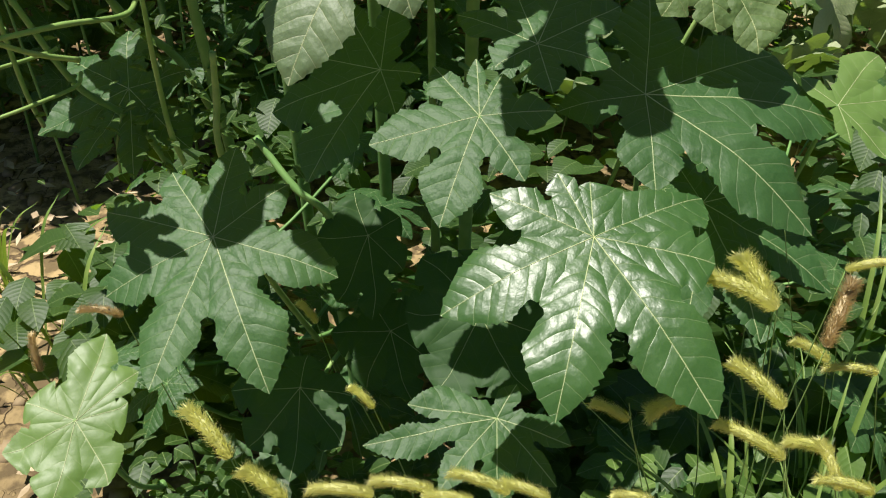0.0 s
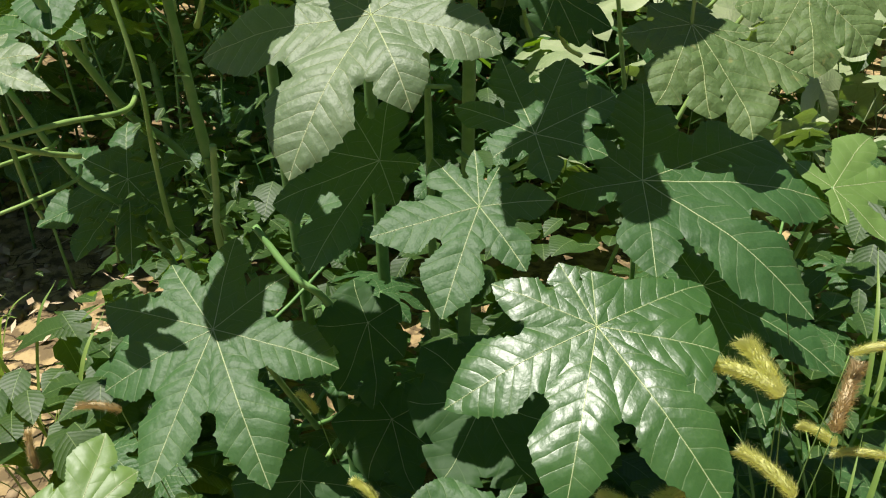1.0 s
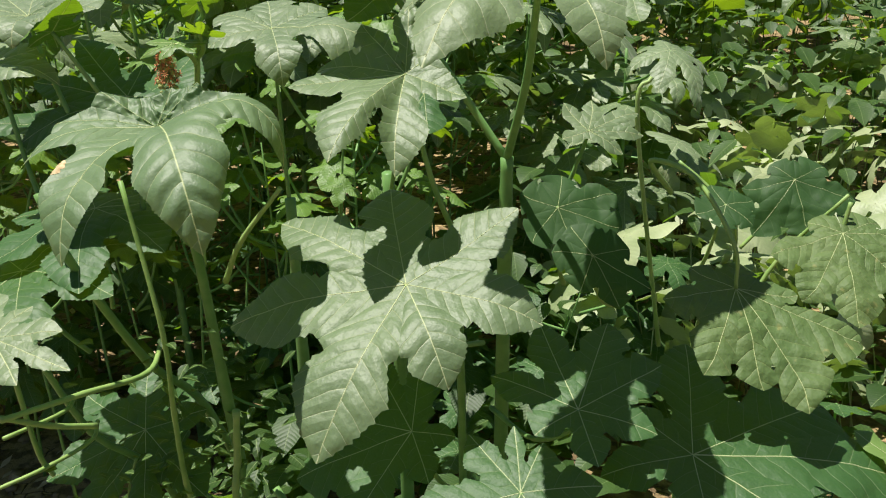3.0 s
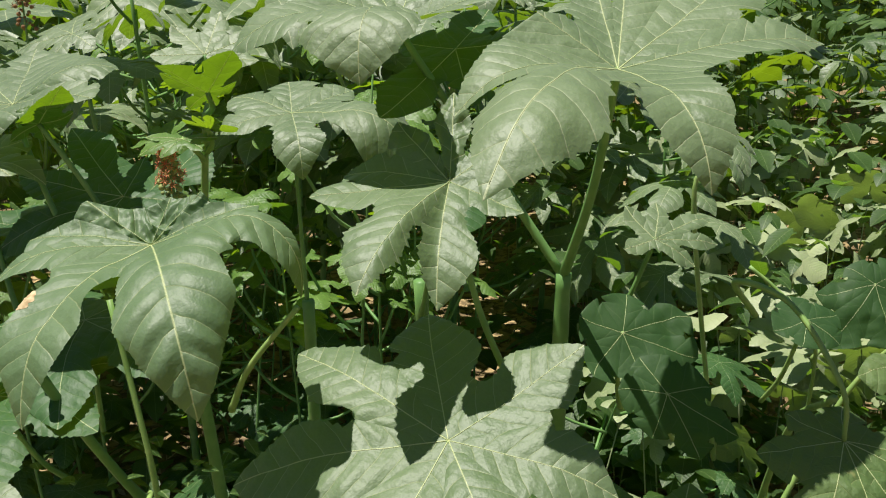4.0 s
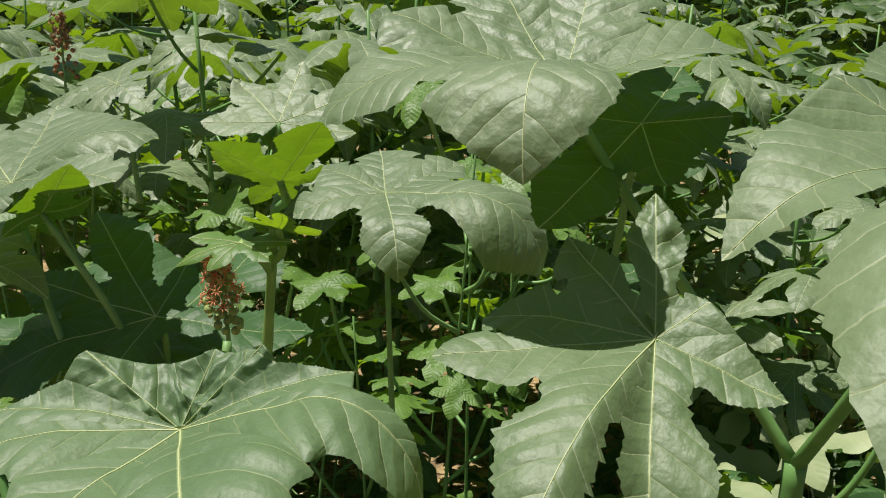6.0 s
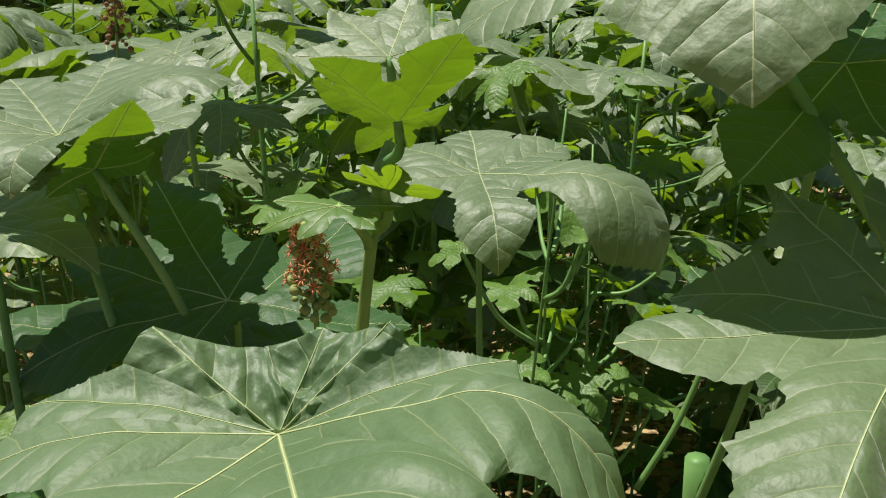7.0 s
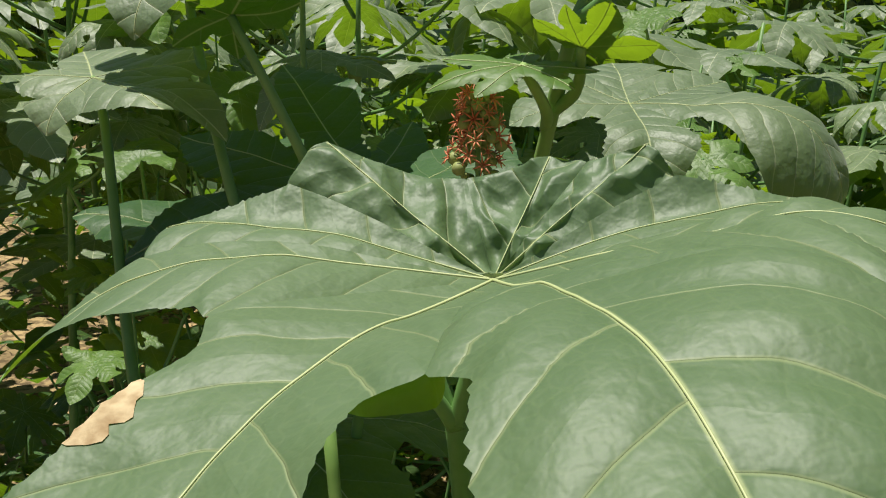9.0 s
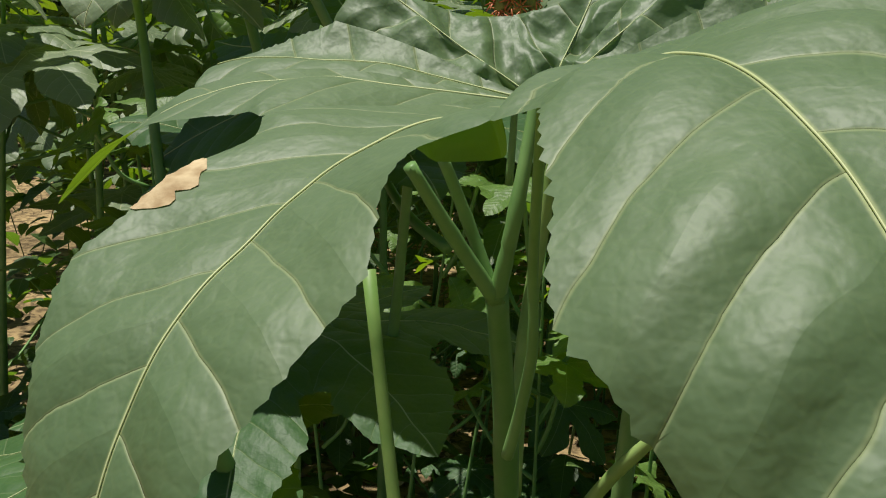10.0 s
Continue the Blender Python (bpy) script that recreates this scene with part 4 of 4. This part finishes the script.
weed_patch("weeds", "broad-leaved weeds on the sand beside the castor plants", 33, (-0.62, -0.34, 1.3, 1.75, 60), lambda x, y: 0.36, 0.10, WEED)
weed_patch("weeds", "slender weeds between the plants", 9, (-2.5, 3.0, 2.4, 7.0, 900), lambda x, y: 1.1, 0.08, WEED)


# ---- foxtail grass ----
def foxtail_head(seed, length=0.075, thick=0.0065, material=None):
    r = random.Random(seed)
    verts, faces = [], []
    line = []
    for i in range(9):
        u = i / 8
        line.append(Vector((0.32 * length * u * u, 0, length * u * (1 - 0.12 * u))))
    tv, tf = tube(line, [thick * math.sin(math.pi * min(0.98, 0.12 + 0.8 * i / 8)) for i in range(9)], 8)
    verts += tv
    faces += tf
    for _ in range(1500):
        u = r.uniform(0.0, 1.0)
        i = min(7, int(u * 8))
        p = line[i].lerp(line[i + 1], u * 8 - i)
        ahead = (line[i + 1] - line[i]).normalized()
        turn = r.uniform(0, math.tau)
        out = (Vector((math.cos(turn), math.sin(turn), 0)) + ahead * r.uniform(0.4, 1.3)).normalized()
        side = out.cross(ahead).normalized() * 0.0006
        p = p + Vector((math.cos(turn), math.sin(turn), 0)) * thick * 0.6
        k = len(verts)
        tip = p + out * r.uniform(0.006, 0.0135)
        verts += [p - side, p + side, tip]
        faces.append((k, k + 1, k + 2))
    return mesh_of("seed_head", verts, faces, material or HEAD, None, False)


HEADS = [foxtail_head(1), foxtail_head(2, 0.09), foxtail_head(3, 0.06)]
RIPE_HEAD = foxtail_head(4, 0.08, 0.006, RIPE)


def foxtail(root, neck, nod, head=0, size=1.0):
    """One culm from root to neck, with a seed head that nods towards nod."""
    root, neck = Vector(root), Vector(neck)
    ob = thing("foxtail_grass", root, "ripe tan foxtail seed head" if head == 9 else "green-yellow foxtail grass with bristly nodding head", "grass", "foxtail grass")
    m = Matrix.Translation(root)
    up = Vector(nod).normalized()
    mid = root.lerp(neck, 0.55) + Vector((0, 0, 0.06)) - up * 0.03
    part("culm", tube_mesh("culm", [root, mid, neck], 0.0013, 0.0007, TWINE, 8, 5), ob, m)
    side = up.cross(Vector((0, 0, 1))).normalized() if abs(up.z) < 0.98 else Vector((1, 0, 0))
    x = side.cross(up).normalized()
    if x.z > 0:
        x = -x
    mm = Matrix.Translation(neck) @ Matrix((x, up.cross(x), up)).transposed().to_4x4() @ Matrix.Scale(size, 4)
    part("seed_head", RIPE_HEAD if head == 9 else HEADS[head % 3], ob, m, mm)


def blade(root, tip, wide):
    root, tip = Vector(root), Vector(tip)
    mid = root.lerp(tip, 0.5) + Vector((0, 0, 0.25 * (tip - root).length))
    line = curve([root, mid, tip], 7)
    verts, faces = [], []
    n = len(line) - 1
    for i, p in enumerate(line):
        ahead = (line[min(i + 1, n)] - line[max(i - 1, 0)]).normalized()
        side = ahead.cross(Vector((0, 0, 1))).normalized()
        w = wide * math.sin(math.pi * (0.25 + 0.74 * i / n))
        upw = side.cross(ahead)
        for c in (-1, 0, 1):
            verts.append(p + side * w * c + upw * (abs(c) * w * 0.4))
    for i in range(n):
        for c in range(2):
            k = i * 3 + c
            faces.append((k, k + 3, k + 4, k + 1))
    return verts, faces


foxtail((0.44, 0.78, 0), (0.425, 0.725, 0.821), (-0.70, 0.56, 0.44), 0, 1.16)
foxtail((0.46, 0.80, 0), (0.429, 0.739, 0.806), (-0.26, 0.58, 0.77), 2, 1.24)
foxtail((0.50, 0.68, 0), (0.433, 0.673, 0.724), (-0.49, 0.66, 0.57), 0, 1.04)
foxtail((0.49, 0.82, 0), (0.504, 0.740, 0.745), (0.31, 0.38, 0.87), 9, 1.12)
foxtail((0.54, 0.80, 0), (0.520, 0.773, 0.828), (0.71, -0.27, 0.65), 1, 0.70)
foxtail((0.51, 0.63, 0), (0.395, 0.588, 0.744), (-0.68, 0.63, 0.39), 1, 0.86)
foxtail((0.55, 0.65, 0), (0.454, 0.601, 0.733), (-0.84, 0.49, 0.21), 2, 0.84)
foxtail((0.50, 0.55, 0), (0.427, 0.539, 0.752), (-0.12, 0.61, 0.78), 0, 0.70)
foxtail((-0.09, 0.75, 0), (-0.156, 0.665, 0.720), (-0.48, 0.45, 0.75), 0, 1.01)
foxtail((-0.04, 0.68, 0), (-0.097, 0.603, 0.723), (-0.63, 0.38, 0.68), 2, 0.93)
foxtail((0.06, 0.60, 0), (-0.011, 0.593, 0.733), (-0.91, 0.15, 0.38), 1, 0.76)
foxtail((0.13, 0.66, 0), (0.047, 0.598, 0.726), (-0.90, 0.23, 0.38), 1, 0.75)
foxtail((0.14, 0.58, 0), (0.119, 0.575, 0.742), (-0.82, 0.38, 0.42), 1, 0.73)
foxtail((0.39, 0.78, 0), (0.286, 0.735, 0.655), (-0.73, 0.46, 0.50), 2, 0.81)
foxtail((0.07, 0.93, 0), (-0.009, 0.842, 0.595), (-0.50, 0.34, 0.80), 2, 0.70)
foxtail((0.59, 1.10, 0), (0.506, 1.008, 0.708), (-0.98, -0.03, -0.18), 2, 0.70)
foxtail((0.59, 0.88, 0), (0.553, 0.799, 0.664), (-0.63, 0.58, 0.51), 2, 0.83)
foxtail((0.48, 0.61, 0), (0.440, 0.512, 0.781), (-0.86, 0.36, 0.35), 0, 0.70)
foxtail((0.26, 0.58, 0), (0.157, 0.571, 0.733), (-0.80, 0.34, 0.48), 0, 0.70)
foxtail((0.37, 0.78, 0), (0.374, 0.755, 0.668), (-0.99, 0.05, -0.16), 2, 1.16)
foxtail((-0.34, 1.03, 0), (-0.460, 0.984, 0.567), (-0.15, 0.09, 0.98), 9, 0.70)
foxtail((-0.02, 1.06, 0), (-0.084, 1.030, 0.582), (-0.40, 0.30, 0.87), 2, 0.70)
foxtail((0.63, 0.78, 0), (0.577, 0.738, 0.700), (-0.90, 0.42, 0.16), 1, 0.70)
foxtail((-0.29, 1.00, 0), (-0.318, 0.941, 0.691), (-0.73, -0.10, 0.67), 9, 0.70)
foxtail((0.15, 0.67, 0), (0.085, 0.579, 0.727), (-0.90, 0.22, 0.37), 0, 0.70)
foxtail((0.34, 0.67, 0), (0.265, 0.579, 0.705), (-0.88, 0.25, 0.41), 2, 0.70)


def grass_tuft(at, count, tall, seed):
    """A tuft of arching grass blades, each a part."""
    r = random.Random(seed)
    ob = thing("grass_tuft", at, "tuft of narrow arching green grass blades", "grass", "grass tufts")
    m = Matrix.Translation(at)
    for _ in range(count):
        a = r.uniform(0, math.tau)
        foot = Vector(at) + Vector((r.gauss(0, 0.02), r.gauss(0, 0.02), 0))
        tip = foot + Vector((math.cos(a) * tall * r.uniform(0.25, 0.6), math.sin(a) * tall * r.uniform(0.25, 0.6), tall * r.uniform(0.5, 0.95)))
        verts, faces = blade(foot, tip, r.uniform(0.0025, 0.006))
        part("blade", mesh_of("blade", verts, faces, GRASS), ob, m)


for k, (x, y, count, tall) in enumerate(((0.5, 0.72, 12, 0.6), (0.62, 0.8, 12, 0.62), (0.42, 0.66, 10, 0.55), (0.3, 0.62, 9, 0.5), (0.7, 0.95, 12, 0.6), (0.85, 1.1, 10, 0.6), (0.1, 0.62, 8, 0.42), (-0.1, 0.64, 8, 0.42), (0.58, 0.64, 10, 0.5), (-0.75, 1.7, 10, 0.4), (-0.62, 1.4, 9, 0.45), (-0.9, 1.9, 9, 0.35), (0.46, 0.58, 14, 0.5), (0.36, 0.56, 12, 0.46), (0.55, 0.56, 14, 0.5), (0.66, 0.62, 14, 0.52), (0.2, 0.56, 12, 0.42), (0.5, 0.64, 14, 0.55), (0.75, 0.75, 14, 0.6))):
    grass_tuft((x, y, 0), count, tall, 300 + k)


def straw(a, b, c, thick=0.0009):
    """A single long dry grass stalk."""
    ob = tagged(new("grass_stalk", tube_mesh("grass_stalk", [a, b, c], thick, thick * 0.6, TWINE, 6, 5)), "thin pale grass stalk leaning through the plants", "grass", "grass stalks")
    return ob


for a, b, c in (((0.55, 0.8, 0.0), (0.542, 0.8, 0.49), (0.44, 0.85, 0.66)), ((-0.187, 0.85, 0.0), (-0.187, 0.85, 0.45), (-0.29, 1.0, 0.56)), ((0.05, 0.9, 0.0), (-0.026, 0.95, 0.49), (-0.2, 0.95, 0.47)),
    ((0.62, 0.85, 0.0), (0.60, 0.87, 0.4), (0.52, 0.95, 0.82)), ((0.7, 0.9, 0.0), (0.62, 0.86, 0.5), (0.57, 0.83, 0.7)), ((0.3, 0.8, 0.0), (0.33, 0.72, 0.4), (0.27, 0.7, 0.72)), ((0.45, 0.6, 0), (0.43, 0.7, 0.4), (0.2, 0.85, 0.66))):
    straw(a, b, c)


# ---- red flower spike on the tall plant ----
def flower_spike(key, foot, top, count, seed, material, bud_material):
    """An upright spike of buds below and red tufts above."""
    r = random.Random(seed)
    ob, m = PLANTS[key]
    foot, top = Vector(foot), Vector(top)
    stalk = part("flower_stalk", tube_mesh("flower_stalk", [foot - Vector((0, 0, 0.05)), foot, top], 0.0025, 0.0012, STEM), ob, m)
    ways = (top - foot).normalized()
    bud = bmesh.new()
    bmesh.ops.create_icosphere(bud, subdivisions=2, radius=0.0032)
    bud_mesh = bpy.data.meshes.new("bud")
    bud.to_mesh(bud_mesh)
    bud.free()
    bud_mesh.materials.append(bud_material)
    bud_mesh.shade_smooth()
    tuft_v, tuft_f = [], []
    for j in range(7):
        a = math.tau * j / 7
        out = Vector((math.cos(a), math.sin(a), 1.1)).normalized()
        tv, tf = tube([(0, 0, 0), out * 0.004, out * 0.0055 + Vector((math.cos(a), math.sin(a), 0)) * 0.0028], [0.0005, 0.0006, 0.0003], 4)
        k = len(tuft_v)
        tuft_v += tv
        tuft_f += [tuple(q + k for q in f) for f in tf]
    tuft = mesh_of("stigma", tuft_v, tuft_f, material)
    for i in range(count):
        f = i / count
        a = i * 2.4
        out = Vector((math.cos(a), math.sin(a), 0.25)).normalized()
        at = foot.lerp(top, f) + out * (0.014 - 0.007 * f) * r.uniform(0.35, 1.3)
        turn = out.to_track_quat("Z", "Y").to_matrix().to_4x4()
        part("bud", bud_mesh, ob, m, Matrix.Translation(at) @ turn @ Matrix.Scale(r.uniform(0.7, 1.3), 4))
        if f > 0.35:
            part("stigma", tuft, ob, m, Matrix.Translation(at + out * 0.002) @ turn @ Matrix.Scale(r.uniform(0.6, 1.05), 4))
    return stalk


flower_spike("left", (-0.265, 1.375, 1.295), (-0.27, 1.37, 1.358), 64, 1, FLOWER, CAPSULE)
flower_spike("back", (-0.62, 1.98, 1.46), (-0.62, 1.98, 1.55), 40, 2, BROWN, BROWN)


# ---- withered margin of the broad drooping leaf ----
def withered_margin(leaf, rows, across, lobe):
    """A dry patch laid on the margin of one lobe of the leaf."""
    r = random.Random(8)
    wide = 2 * across + 1
    first = lobe * (rows + 1) * wide
    verts, faces = [], []
    low, high = int(rows * 0.46), int(rows * 0.56)
    for row in range(low, high + 1):
        f = (row - low) / (high - low)
        deep = (0.6 + 2.5 * math.sin(math.pi * f) ** 0.7) * r.uniform(0.6, 1.2)
        for c in range(4):
            k = c / 3 * deep
            j = first + row * wide + int(k)
            p = leaf.data.vertices[j].co.lerp(leaf.data.vertices[j + 1].co, k - int(k))
            verts.append(p + leaf.data.vertices[j].normal * (0.0003 + 0.0001 * r.uniform(-1, 1)))
    for i in range(high - low):
        for c in range(3):
            k = i * 4 + c
            faces.append((k, k + 4, k + 5, k + 1))
    m = leaf.matrix_basis.copy()
    part("withered_margin", mesh_of("withered_margin", verts, faces, SCORCH), leaf, m, m, "dry tan patch on the leaf margin")


withered_margin(WIDE_LEAF, 110, 12, 8)


def folded_edge(leaf, rows, across, lobe):
    """A flap of the blade folded under beside the cleft, its pale underside lit through."""
    wide = 2 * across + 1
    first = lobe * (rows + 1) * wide
    low, high = int(rows * 0.33), int(rows * 0.48)
    turn = leaf.matrix_basis.to_3x3().inverted()
    down = turn @ Vector((0.003, 0.003, -0.009))
    verts, faces = [], []
    for row in range(low, high + 1):
        f = (row - low) / (high - low)
        edge = leaf.data.vertices[first + row * wide + wide - 1].co
        hang = math.sin(math.pi * f**0.6) ** 0.8
        for c in range(4):
            g = c / 3
            verts.append(edge + down * (hang * g) + turn @ Vector((0, 0.003 * hang * math.sin(math.pi * g), 0)))
    for i in range(high - low):
        for c in range(3):
            k = i * 4 + c
            faces.append((k, k + 4, k + 5, k + 1))
    m = leaf.matrix_basis.copy()
    part("folded_edge", mesh_of("folded_edge", verts, faces, SPROUT, [(0.01, 0.01)] * len(verts)), leaf, m, m, "bright green folded edge of the leaf")


folded_edge(WIDE_LEAF, 110, 12, 8)


# ---- clods and dry litter on the sand ----
def litter():
    r = random.Random(17)
    verts, faces = [], []
    for _ in range(900):
        x, y = r.uniform(-2.4, -0.45), r.uniform(1.0, 4.0)
        a, long, wide = r.uniform(0, math.tau), r.uniform(0.008, 0.045), r.uniform(0.002, 0.012)
        out = Vector((math.cos(a), math.sin(a), r.uniform(-0.2, 0.4)))
        side = Vector((-math.sin(a), math.cos(a), r.uniform(-0.4, 0.4))) * wide
        c = Vector((x, y, 0.03 + r.uniform(0, 0.02)))
        k = len(verts)
        verts += [c - out * long, c + side, c + out * long, c - side]
        faces += [(k, k + 1, k + 2), (k, k + 2, k + 3)]
    tagged(new("litter", mesh_of("litter", verts, faces, DRY, None, False)), "dry leaf litter scattered on sandy soil", "litter", kind="stuff")
    verts, faces = [], []
    for _ in range(700):
        x, y = r.uniform(-2.4, -0.45), r.uniform(1.0, 4.0)
        s = r.uniform(0.006, 0.035)
        k = len(verts)
        lump = [Vector((dx, dy, dz)).normalized() * s * r.uniform(0.7, 1.15) for dx in (-1, 1) for dy in (-1, 1) for dz in (-0.6, 0.6)]
        verts += [p + Vector((x, y, s * 0.2)) for p in lump]
        faces += [tuple(k + j for j in f) for f in ((0, 1, 3, 2), (4, 6, 7, 5), (0, 4, 5, 1), (2, 3, 7, 6), (0, 2, 6, 4), (1, 5, 7, 3))]
    tagged(new("clods", mesh_of("clods", verts, faces, CLOD)), "crumbled clods of sandy soil", "soil", kind="stuff")


litter()
